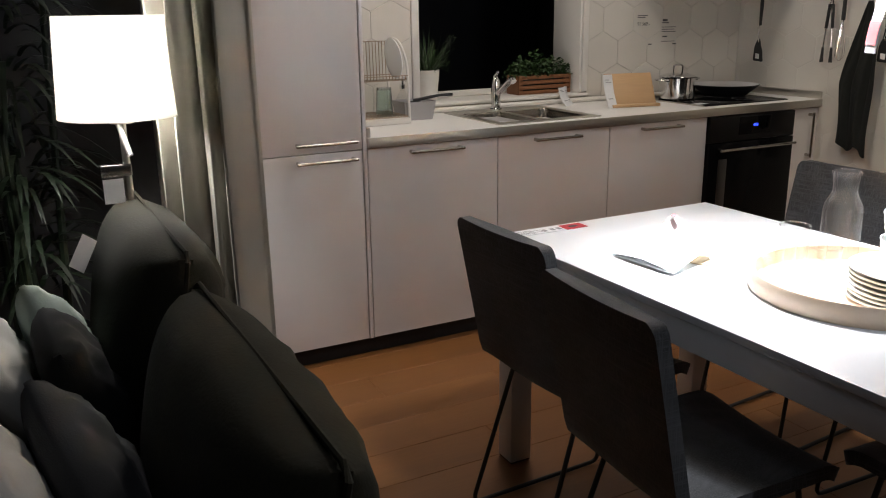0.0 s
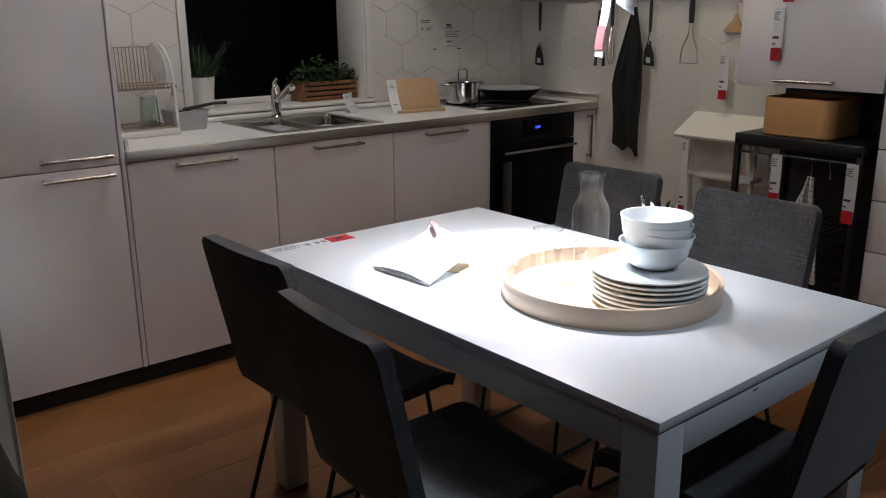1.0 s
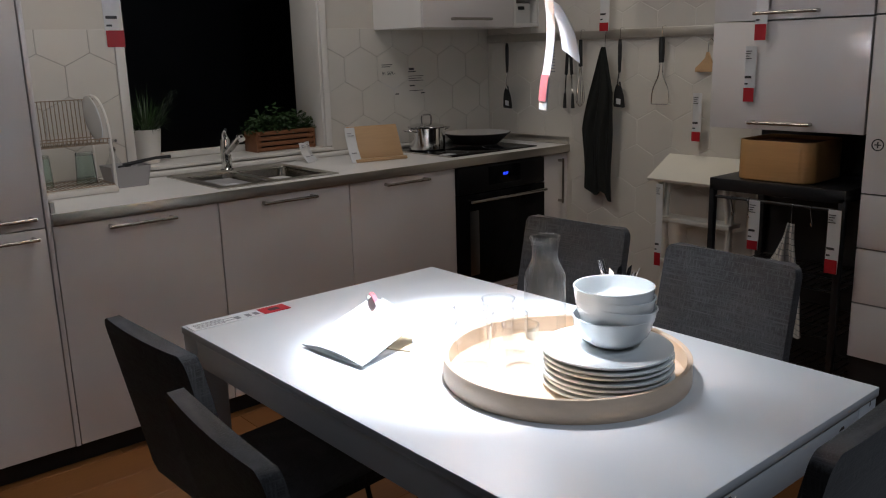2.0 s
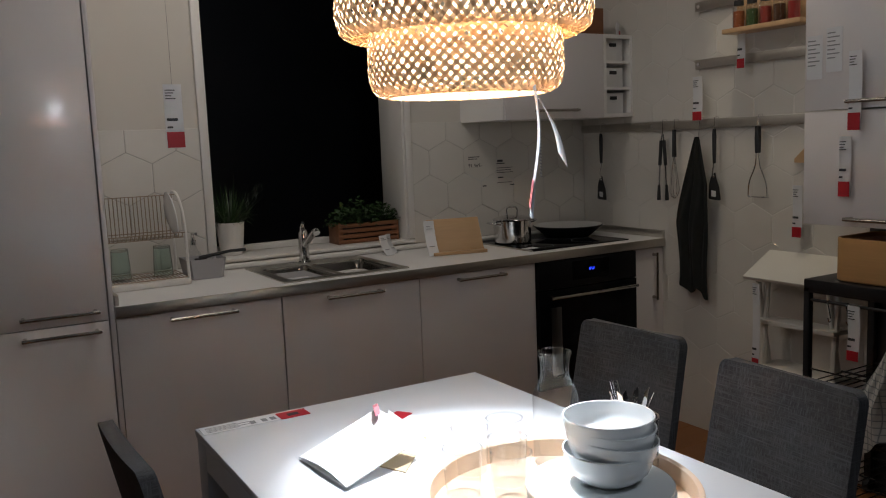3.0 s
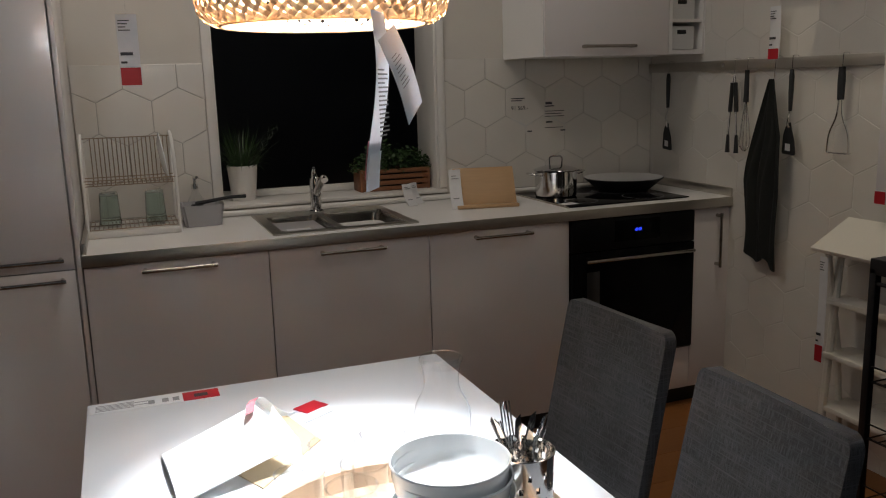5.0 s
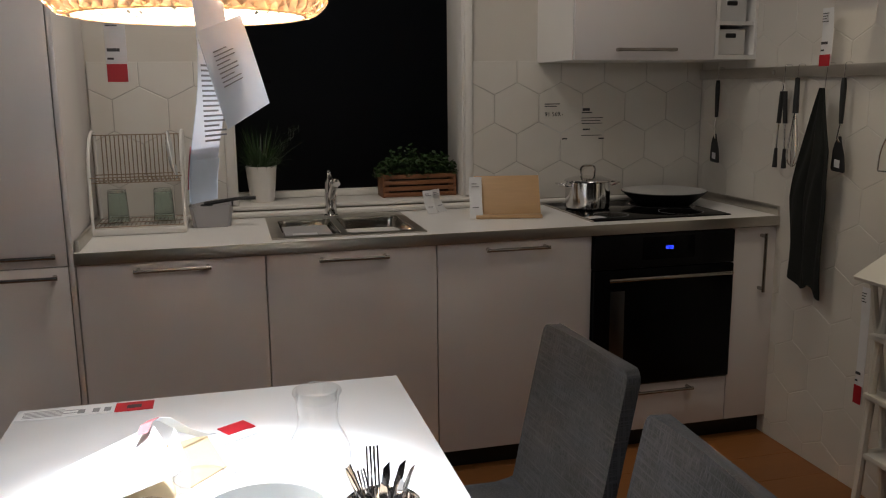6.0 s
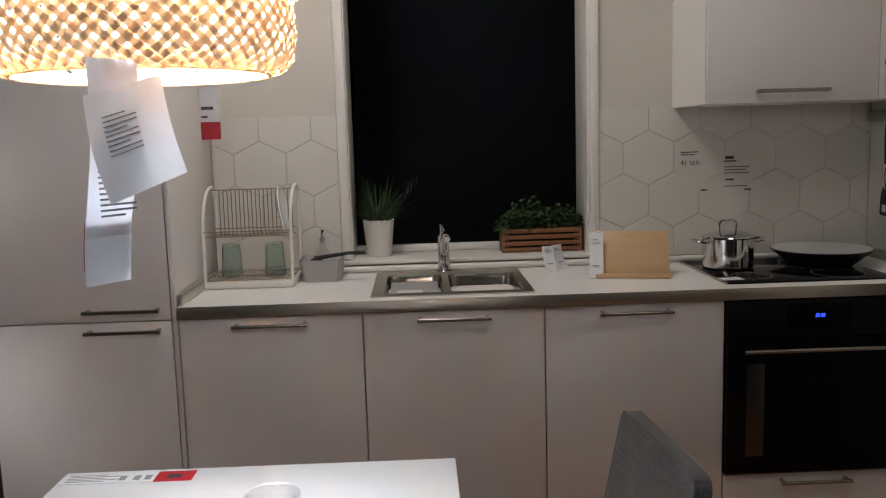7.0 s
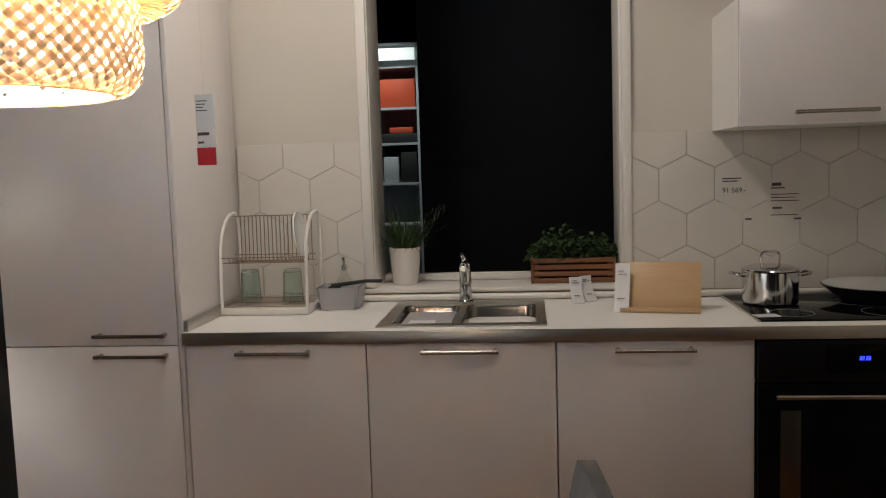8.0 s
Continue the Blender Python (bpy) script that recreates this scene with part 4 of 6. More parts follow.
bm = tube(bmesh.new(), [(0, 0, 0.128), (0, 0, 0.175)], 0.006, 10)
tube(bm, [(0, 0, 0.128), (0, 0, 0.148)], 0.013, 14)
tube(bm, [(0, 0, 0.175), (0.006, -0.035, 0.176)], 0.006, 8)
part("pump", bm, CHROME, soap, "steel pump head")


def blade(bm, root, way, length, width, droop, bend=5):
    """A thin leaf that rises from root along way and bends down."""
    root, way = Vector(root), Vector(way).normalized()
    side = way.cross(Vector((0, 0, 1)))
    side = side.normalized() if side.length > 1e-3 else Vector((1, 0, 0))
    prev = None
    for i in range(bend + 1):
        t = i / bend
        p = root + way * length * t + Vector((0, 0, -droop * length * t * t))
        w = width / 2 * (1 - t) ** 0.6 * (0.5 + min(1, 3 * t) * 0.5)
        cur = [bm.verts.new(p - side * w), bm.verts.new(p + side * w)]
        if prev:
            bm.faces.new((prev[0], prev[1], cur[1], cur[0]))
        prev = cur


SILL = WZ0 + 0.0145
pot = thing("potted_grass", "grassy green plant in a white pot on the sill", "plant", (0.628, 0.72, SILL))
part("pot", lathe(bmesh.new(), [(0, 0), (0.047, 0), (0.05, 0.004), (0.064, 0.148), (0.060, 0.148), (0.056, 0.12), (0, 0.12)], 36), POT_WHITE, pot, "white glazed pot")
part("soil", lathe(bmesh.new(), [(0, 0.125), (0.055, 0.122)], 24), SOIL, pot)
rng = random.Random(4)
bm = bmesh.new()
for k in range(260):
    a, r = rng.uniform(0, 6.283), 0.04 * math.sqrt(rng.random())
    tilt = rng.uniform(0.05, 0.95)
    blade(bm, (r * math.cos(a), r * math.sin(a), 0.12), (math.cos(a) * tilt, math.sin(a) * tilt, 1), rng.uniform(0.13, 0.27), rng.uniform(0.003, 0.007), rng.uniform(0.0, 0.8))
part("grass_leaves", bm, LEAF, pot, "thin green leaves", False)
bm = bmesh.new()
for k in range(7):
    a = rng.uniform(-0.9, 0.9)
    pts = [(0.02 * math.cos(a), 0.02 * math.sin(a), 0.12)]
    for s in range(1, 12):
        pts.append((pts[0][0] + 0.014 * s * math.cos(a) + 0.009 * math.sin(s * 1.7 + k), 0.25 * 0.011 * s * math.sin(a) + 0.008 * math.cos(s * 1.9 + k), 0.12 + 0.017 * s + 0.008 * math.sin(s * 2 + k)))
    tube(bm, pts, 0.0014, 4)
part("twigs", bm, LEAF_DARK, pot, "curly twigs", False)

planter = thing("planter_box", "brown slatted wooden planter with bushy green plant", "planter", (1.128, 0.655, SILL))
L, D, H = 0.325, 0.12, 0.098
for k in range(4):
    z = 0.002 + k * 0.0255
    part("slat", B(0.008, L - 0.008, 0, 0.009, z, z + 0.018, 0.0015), RED_WOOD, planter)
    part("slat", B(0.008, L - 0.008, D - 0.009, D, z, z + 0.018, 0.0015), RED_WOOD, planter)
for x in (0.0, L - 0.012):
    part("end_board", B(x, x + 0.012, 0.0, D, 0, H, 0.002), RED_WOOD, planter)
for x in (0.012, L - 0.03):
    part("corner_post", B(x, x + 0.018, 0.0092, 0.027, 0.001, H - 0.004, 0.002), RED_WOOD, planter)
part("liner", B(0.014, L - 0.014, 0.028, D - 0.011, 0.004, H - 0.012), BLACK, planter, "black inner liner")
bm = bmesh.new()
for k in range(900):
    a = rng.uniform(0, 6.283)
    u = rng.uniform(-1, 1)
    hgt = rng.random()
    x = L / 2 + u * (L / 2 + 0.03) * (1 - 0.18 * hgt)
    y = D / 2 + rng.uniform(-1, 1) * (D / 2 + 0.02) * (1 - 0.3 * hgt)
    z = H - 0.015 + hgt * (0.10 + 0.045 * noise.noise(Vector((u * 3.1, 0.4, 7)))) * (1 - 0.3 * u * u) * rng.uniform(0.75, 1.25)
    s = rng.uniform(0.006, 0.014)
    way = Vector((math.cos(a), math.sin(a), rng.uniform(-0.2, 0.9))).normalized()
    side = way.cross(Vector((rng.uniform(-1, 1), rng.uniform(-1, 1), 1))).normalized()
    p = Vector((x, y, z))
    v = [bm.verts.new(p + q) for q in (-way * s, side * s * 0.62 + way * s * 0.1, way * s * 1.15, -side * s * 0.62 + way * s * 0.1)]
    bm.faces.new(v)
    if k % 6 == 0:
        tube(bm, [(x, y, z), (L / 2 + (x - L / 2) * 0.7, D / 2, H - 0.012)], 0.001, 4)
part("leaves", bm, LEAF, planter, "small oval green leaves", False)


def bars(parent, rows, m, mat=GREY_INK):
    """Unreadable print as plain bars, (x, z, length, height) on a card's face."""
    for x, z, w, h in rows:
        bm = box(bmesh.new(), x, x + w, -0.0007, 0, z, z + h, 0, 2, m)
        part("print_bar", bm, mat, parent, "", False)


def text_mesh(parent, body, size, m, mat=INK):
    cu = bpy.data.curves.new("print_text", "FONT")
    cu.body, cu.size, cu.extrude = body, size, 0.0004
    tmp = bpy.data.objects.new("print_text", cu)
    me = bpy.data.meshes.new_from_object(tmp)
    bpy.data.objects.remove(tmp)
    me.materials.clear()
    me.materials.append(mat)
    ob = new("print_text", me)
    ob.parent = parent
    ob.matrix_basis = m @ Matrix.Rotation(radians(90), 4, "X")
    return ob


def bend_card(w, h, m, curve=0.01, n=6):
    grid = [[m @ Vector((w * (j / 2 - 0.5), curve * math.sin(math.pi * i / n), h * (i / n))) for j in range(3)] for i in range(n + 1)]
    return shell(bmesh.new(), grid, 0.0012)


# tags on the worktop
for i, (x, y, rz, lean, w, h) in enumerate(((1.300, 0.455, 12, 32, 0.045, 0.105), (1.352, 0.50, 35, 25, 0.05, 0.10), (1.428, 0.262, -12, 27, 0.05, 0.175))):
    t = solid("price_tag", bend_card(w, h, pose(0, 0, 0, -lean, 0, 0), 0.012), TAG_PAPER, ("white price tag folded on the worktop", "white price tag standing on the worktop", "white price tag leaning on the wooden stand")[i], "price tag", (x, y, WT + 0.002), "price tags", turn=rz)
    bars(t, [(-w * 0.3, h * 0.25, w * 0.5, 0.004), (-w * 0.3, h * 0.75, w * 0.6, 0.003), (-w * 0.3, h * 0.82, w * 0.4, 0.003)], pose(0, 0.006, 0, -lean) @ Matrix.Translation((0, -0.002, 0)))

stand = thing("recipe_stand", "beech wood recipe stand leaning back on the worktop", "stand", (1.43, 0.285, WT + 0.001), "", -12)
lean = pose(0.0, 0.012, 0.0, -27, 0, 0)
part("board", box(bmesh.new(), 0, 0.262, 0, 0.014, 0.002, 0.178, 0.003, 2, lean), BEECH, stand)
part("lip", B(0.0, 0.262, -0.026, 0.012, 0.0, 0.014, 0.003), BEECH, stand)
part("back_leg", box(bmesh.new(), 0.10, 0.16, 0.0, 0.010, 0.0, 0.10, 0.002, 2, pose(0, 0.125, 0, 24, 0, 0)), BEECH, stand)

hob = thing("hob", "black glass induction hob in the worktop", "hob", (0, 0, WT + 0.0005))
part("glass_plate", B(1.83, 2.42, 0.055, 0.565, 0, 0.005, 0.002), BLACK_GLASS, hob)
part("steel_edge", B(1.822, 1.8295, 0.053, 0.567, 0, 0.0055, 0.001), STEEL, hob, "steel side trim")
ZH = WT + 0.006
part("label_card", box(bmesh.new(), 0, 0.075, 0, 0.05, 0.0055, 0.0065, 0, 2, pose(1.835, 0.10, 0, 0, 0, 8)), TAG_PAPER, hob, "small printed label")
for cx, cy, r in ((1.96, 0.40, 0.09), (2.27, 0.40, 0.11), (1.96, 0.18, 0.07), (2.27, 0.18, 0.09)):
    bm = lathe(bmesh.new(), [(r, 0), (r, 0.0004), (r - 0.0025, 0.0004), (r - 0.0025, 0)], 40, (cx, cy, 0.005), True)
    part("cooking_ring", bm, GREY_INK, hob, "thin grey ring")

stew = thing("stew_pot", "stainless steel pot with lid and loop handles", "pot", (1.95, 0.385, ZH))
part("body", lathe(bmesh.new(), [(0, 0), (0.088, 0), (0.093, 0.006), (0.094, 0.112), (0.098, 0.116), (0.092, 0.116), (0.09, 0.01), (0, 0.008)], 44), CHROME, stew, "polished steel body")
lid = part("lid", lathe(bmesh.new(), [(0.097, 0.1165), (0.095, 0.121), (0.06, 0.132), (0.0, 0.137)], 44), CHROME, stew, "polished steel lid")
part("lid_handle", tube(bmesh.new(), rounded([(-0.03, 0, 0.132), (-0.033, 0, 0.178), (0.033, 0, 0.178), (0.03, 0, 0.132)], 0.02), 0.0045, 8), CHROME, lid)
for s in (-1, 1):
    part("handle", tube(bmesh.new(), rounded([(s * 0.092, -0.035, 0.098), (s * 0.135, -0.03, 0.106), (s * 0.135, 0.03, 0.106), (s * 0.092, 0.035, 0.098)], 0.02), 0.0045, 8), CHROME, stew)
wok = thing("wok_pan", "black wide pan with pale inside on the hob", "pan", (2.31, 0.395, ZH))
part("body", lathe(bmesh.new(), [(0, 0), (0.11, 0), (0.118, 0.004), (0.182, 0.058), (0.178, 0.060)], 48), BLACK, wok, "black outside")
part("inside", lathe(bmesh.new(), [(0.178, 0.0602), (0.173, 0.056), (0.114, 0.009), (0, 0.007)], 48), material("pale_grey_enamel", (0.68, 0.67, 0.65), 0.25, vary=0.03), wok, "pale grey coated inside")

# in and on the wall cabinet
CARD = material("white_cardboard", (0.72, 0.71, 0.69), 0.7, vary=0.04)
for z, h in ((1.547, 0.10), (1.677, 0.095), (1.807, 0.105)):
    b = thing("storage_box", "white cardboard box with a black grip hole", "box", (2.428, 0.24, z), "niche boxes")
    part("body", B(0, 0.135, 0, 0.30, 0, h, 0.003), CARD, b)
    part("grip_hole", B(0.045, 0.09, -0.0015, 0.0005, h * 0.66, h * 0.66 + 0.018, 0.004), BLACK, b, "black oval grip hole")
tray = thing("wooden_tray_box", "brown wooden box on top of the wall cabinet", "box", (2.02, 0.24, 1.933))
part("base", B(0, 0.42, 0, 0.30, 0, 0.012), RED_WOOD, tray)
for a in ((0, 0.42, 0, 0.012), (0, 0.42, 0.288, 0.30), (0, 0.012, 0.0125, 0.2875), (0.408, 0.42, 0.0125, 0.2875)):
    part("side_board", B(*a, 0.0125, 0.13, 0.003), RED_WOOD, tray)
t = solid("price_tag", bend_card(0.075, 0.06, pose(0, 0, 0, 0, 0, 0), 0.004), TAG_PAPER, "white price tag with red corner on the wall cabinet", "price tag", (2.53, 0.235, 1.934), "price tags", turn=35)
part("red_field", B(0.005, 0.037, -0.0035, -0.0025, 0.004, 0.022), RED, t, "red printed field")

# price decals on the tiles
for x0, z0, w, h, price in ((1.832, 1.195, 0.111, 0.168, "91 569.-"), (1.999, 1.193, 0.119, 0.148, "")):
    decal = thing("price_decal", "transparent price decal with black print on tiles", "sign", (x0, 0.5915, z0), "price decals")
    part("film", B(0, w, 0, 0.0008, 0, h), material("pale_film", (0.62, 0.60, 0.57), 0.35, vary=0.02), decal, "pale film")
    rows = [(0.002, h - 0.012, w * 0.62, 0.004), (0.002, h - 0.022, w * 0.5, 0.004)]
    if price:
        text_mesh(decal, price, 0.026, Matrix.Translation((0.002, -0.001, h - 0.062)))
        rows.append((w * 0.76, 0.004, 0.024, 0.006))
    else:
        rows = [(0.008, h - 0.03, 0.05, 0.005), (0.012, h - 0.02, 0.034, 0.012)] + [(0.008, h - 0.052 - 0.012 * k, w * (0.85 - 0.1 * (k % 2)), 0.003) for k in range(3)] + [(0.014, 0.044, 0.034, 0.007), (0.008, 0.02, w * 0.8, 0.003), (w * 0.76, 0.004, 0.026, 0.006)]
    bars(decal, rows, Matrix.Translation((0, -0.0005, 0)), INK)


def hang_tag(x, y, z0, z1, turn, red=0.25, string_to=None, label="white price strip with red lower field", w=0.058, price=""):
    t = thing("price_strip", label, "price tag", (x, y, z0), "price tags", turn)
    h = z1 - z0
    grid = [[(w * (j - 0.5), 0.004 * math.sin(3 * i / 6), h * i / 6) for j in range(2)] for i in range(7)]
    part("card", shell(bmesh.new(), grid, 0.0012), TAG_PAPER, t, "white printed card")
    part("red_field", B(-w / 2 + 0.001, w / 2 - 0.001, -0.003, -0.0018, 0.0, h * red), RED, t, "red field")
    rows = [(-w * 0.42, h - 0.02 - 0.009 * k, w * (0.55 - 0.1 * (k % 3)), 0.003) for k in range(4)] + [(-w * 0.42, h * red + 0.012, w * 0.3, 0.006)]
    if price:
        text_mesh(t, price, 0.017, Matrix.Translation((-w * 0.44, -0.0025, h * red + 0.035)))
    else:
        rows.append((-w * 0.42, h * red + 0.035, w * 0.6, 0.009))
    bars(t, rows, Matrix.Translation((0, -0.0015, 0)), INK)
    if string_to:
        part("string", tube(bmesh.new(), [(0, 0, h - 0.004), (0, 0, string_to - z0)], 0.0006, 5), CLEAR_FILM, t, "thin clear thread")
    return t


hang_tag(0.201, -0.224, 1.452, 1.655, 0, 0.25, CEILING, "white price strip with red lower field hanging on a thread")

# ---- side wall ----
WX = RIGHT - 0.008
def wall_rail(y0, y1, z, label):
    r = thing("wall_rail", label, "rail", (0, 0, 0), "wall rails")
    part("bar", B(WX - 0.020, WX - 0.012, y0, y1, z - 0.021, z + 0.021, 0.003), STEEL, r, "steel bar")
    for y in (y0 + 0.06, y0 + 0.62, y1 - 0.06):
        if y0 < y < y1:
            part("mount", tube(bmesh.new(), [(WX - 0.0125, y, z), (WX + 0.004, y, z)], 0.012, 12), STEEL, r)
    part("screw_cap", tube(bmesh.new(), [(WX - 0.0225, 0.049 if y1 > 0.3 else y1 - 0.02, z), (WX - 0.0195, 0.049 if y1 > 0.3 else y1 - 0.02, z)], 0.009, 14), CHROME, r, "round screw cap")
    return r


wall_rail(-1.06, 0.585, 1.472, "steel utensil rail on the tiled wall")
wall_rail(-1.06, -0.232, 1.742, "steel magnet rail on the tiled wall")
wall_rail(-1.06, -0.232, 2.0, "steel rail carrying a spice shelf")

UX = WX - 0.032


def spatula(y, label, bottom):
    u = thing("spatula", label, "spatula", (UX - 0.006, y, 0), "hanging utensils")
    part("hook", tube(bmesh.new(), rounded([(0.030, 0, 1.485), (0.030, 0, 1.499), (0.002, 0, 1.499), (0, 0, 1.44)], 0.008, 3), 0.0016, 6), CHROME, u, "steel hook")
    part("handle", tube(bmesh.new(), [(0, 0, 1.446), (0, 0, 1.42), (0, 0, 1.36), (0, 0, 1.29)], [0.007, 0.010, 0.0095, 0.007], 10), BLACK, u, "black handle")
    part("shaft", tube(bmesh.new(), [(0, 0, 1.29), (-0.006, 0.004, 1.24), (0, 0, bottom + 0.105)], 0.0045, 8), CHROME, u, "steel shaft")
    m = Matrix(((0, 0, 1, -0.002), (1, 0, 0, 0), (0, 1, 0, bottom), (0, 0, 0, 1)))
    out = [(-0.036, 0.004), (-0.030, 0.0), (0.026, 0.004), (0.032, 0.012), (0.028, 0.075), (0.020, 0.10), (0.006, 0.125), (-0.006, 0.125), (-0.012, 0.10), (-0.028, 0.06)]
    part("blade", slab(bmesh.new(), out, 0.004, m), BLACK, u, "black flat blade")
    part("sticker", slab(bmesh.new(), [(-0.012, 0.015), (0.014, 0.018), (0.014, 0.045), (-0.012, 0.042)], 0.001, m @ Matrix.Translation((0, 0, -0.0015))), TAG_PAPER, u, "small white sticker")
    return u


spatula(0.405, "black slotted turner hanging from the rail", 1.094)
spatula(-0.362, "black fish slice hanging from the rail", 1.122)
tongs = thing("tongs", "black handled tongs hanging from the rail", "tongs", (UX - 0.006, -0.042, 0), "hanging utensils")
part("hook", tube(bmesh.new(), rounded([(0.030, 0, 1.485), (0.030, 0, 1.499), (0.002, 0, 1.499), (0, 0, 1.425)], 0.008, 3), 0.0016, 6), CHROME, tongs, "steel hook")
for s in (-1, 1):
    arm = part("arm", tube(bmesh.new(), [(0, 0.003 * s, 1.43), (0, 0.010 * s, 1.39), (0, 0.026 * s, 1.17)], 0.0042, 8), CHROME, tongs, "steel arm")
    part("grip", tube(bmesh.new(), [(0, 0.009 * s, 1.40), (0, 0.019 * s, 1.28)], 0.0085, 10), BLACK, arm, "black grip")
    part("tip", tube(bmesh.new(), [(0, 0.0255 * s, 1.185), (0, 0.027 * s, 1.11)], [0.006, 0.010], 8), BLACK, arm, "black tip")
whisk = thing("whisk", "steel whisk with black handle hanging from the rail", "whisk", (UX - 0.006, -0.118, 0), "hanging utensils")
part("hook", tube(bmesh.new(), rounded([(0.030, 0, 1.485), (0.030, 0, 1.499), (0.002, 0, 1.499), (0, 0, 1.44)], 0.008, 3), 0.0016, 6), CHROME, whisk, "steel hook")
part("handle", tube(bmesh.new(), [(0, 0, 1.45), (0, 0, 1.32)], [0.009, 0.011], 10), BLACK, whisk, "black handle")
bm = bmesh.new()
for k in range(5):
    a = math.pi * k / 5
    c, s = math.cos(a), math.sin(a)
    loop = [(0.004 * c, 0.004 * s, 1.32), (0.018 * c, 0.018 * s, 1.22), (0.026 * c, 0.026 * s, 1.15), (0, 0, 1.112), (-0.026 * c, -0.026 * s, 1.15), (-0.018 * c, -0.018 * s, 1.22), (-0.004 * c, -0.004 * s, 1.32)]
    tube(bm, rounded(loop, 0.02, 3), 0.0011, 5)
part("wires", bm, CHROME, whisk, "steel wire loops", False)
masher = thing("potato_masher", "steel potato masher with black handle hanging from the rail", "masher", (UX - 0.006, -0.60, 0), "hanging utensils")
part("hook", tube(bmesh.new(), rounded([(0.030, 0, 1.485), (0.030, 0, 1.499), (0.002, 0, 1.499), (0, 0, 1.44)], 0.008, 3), 0.0016, 6), CHROME, masher, "steel hook")
part("handle", tube(bmesh.new(), [(0, 0, 1.45), (0, 0, 1.40), (0, 0, 1.335)], [0.012, 0.014, 0.012], 12), BLACK, masher, "thick black handle")
bm = bmesh.new()
for s in (-1, 1):
    tube(bm, rounded([(0, 0.006 * s, 1.34), (0, 0.010 * s, 1.28), (0, 0.046 * s, 1.21), (0, 0.05 * s, 1.145)], 0.03), 0.003, 7)
zig = [(0.01 * (-1) ** k, -0.05 + 0.0125 * k, 1.145) for k in range(9)]
tube(bm, rounded(zig, 0.005, 2), 0.003, 6)
part("mashing_wire", bm, CHROME, masher, "bent steel wire")

# tea towel on the rail
TOWEL = material("dark_green_grey_towel", (0.013, 0.0145, 0.013), 0.95, vary=0.15, scale=12, grain=0.15, grain_scale=300, bump=0.4)
tt = thing("tea_towel", "dark grey-green tea towel hanging from the rail", "towel", (UX - 0.012, -0.275, 0), "hanging textiles")
grid = []
for i in range(41):
    v = i / 40
    left, right = 0.012 + 0.100 * min(1.0, v / 0.55) ** 0.9 - 0.012 * max(0.0, v - 0.6), -0.012 - 0.058 * min(1.0, v / 0.3)
    row_pts = []
    for j in range(37):
        u = j / 36
        fold = 0.5 + 0.5 * math.sin(13.0 * u + 2.2 * v + 0.7) + 0.25 * math.sin(27 * u - 3 * v)
        hem = 0.022 * v ** 6 * (math.sin(11 * u + 0.6) + 0.6 * math.sin(5 * u + 1))
        row_pts.append((-0.004 - 0.026 * fold * min(1.0, 0.3 + 1.5 * v), right + (left - right) * u + 0.008 * math.sin(9 * v + 4 * u) * v, 1.412 - 0.725 * v - hem))
    grid.append(row_pts)
part("cloth", shell(bmesh.new(), grid, 0.003), TOWEL, tt)
part("hook", tube(bmesh.new(), rounded([(0.036, 0, 1.485), (0.036, 0, 1.499), (0.008, 0, 1.499), (0, 0, 1.395)], 0.008, 3), 0.0016, 6), CHROME, tt, "steel hook")

hang_tag(UX - 0.02, -0.275, 1.487, 1.685, -90, 0.2, None, "white price strip with red field on the utensil rail", 0.055)
hang_tag(UX - 0.02, -0.52, 1.70, 1.90, -90, 0.2, None, "white price strip with red field on the magnet rail", 0.04)
hang_tag(2.185, -1.255, 1.195, 1.40, -90, 0.25, None, "white price strip with red field on a cabinet door", 0.044)
hang_tag(2.165, -1.30, 1.42, 1.68, -90, 0.22, None, "white price strip with red field hanging before the cabinets", 0.046)
hang_tag(2.55, -0.80, 0.985, 1.20, -90, 0.2, None, "white price strip with red field by the folding shelf", 0.045)
for k, (y, z) in enumerate(((-1.125, 1.60), (-1.20, 1.62))):
    s = thing("notice_sheet", "small printed sheet stuck on a cabinet door", "sign", (2.1985, y, z), "notice sheets", -90)
    part("sheet", B(-0.03, 0.03, -0.001, 0, 0, 0.15), TAG_PAPER, s, "printed sheet")
    bars(s, [(-0.026, 0.13 - 0.014 * r, 0.03 + 0.016 * (r % 2), 0.004) for r in range(7)], Matrix.Translation((0, -0.001, 0)))
for y, z in ((-1.75, 1.53), (-1.735, 1.06)):
    s = thing("round_sticker", "round black and white plus sign sticker on the cabinet", "sticker", (2.199, y, z), "round stickers", -90)
    part("ring", lathe(bmesh.new(), [(0.021, 0), (0.021, 0.001), (0.017, 0.001), (0.017, 0)], 28, close=True), INK, s, "black ring").matrix_basis = pose(0, 0, 0, 90)
    part("bar", B(-0.011, 0.011, -0.001, 0, -0.002, 0.002), INK, s)
    part("bar", B(-0.002, 0.002, -0.0012, 0, -0.011, 0.011), INK, s)

# spice shelf
sp = thing("spice_shelf", "small wooden spice shelf on the upper rail", "shelf", (0, 0, 0))
part("board", B(2.47, 2.565, -0.86, -0.475, 1.845, 1.865, 0.003), BEECH, sp)
part("back", B(2.565, 2.578, -0.86, -0.475, 1.845, 2.03, 0.003), BEECH, sp)
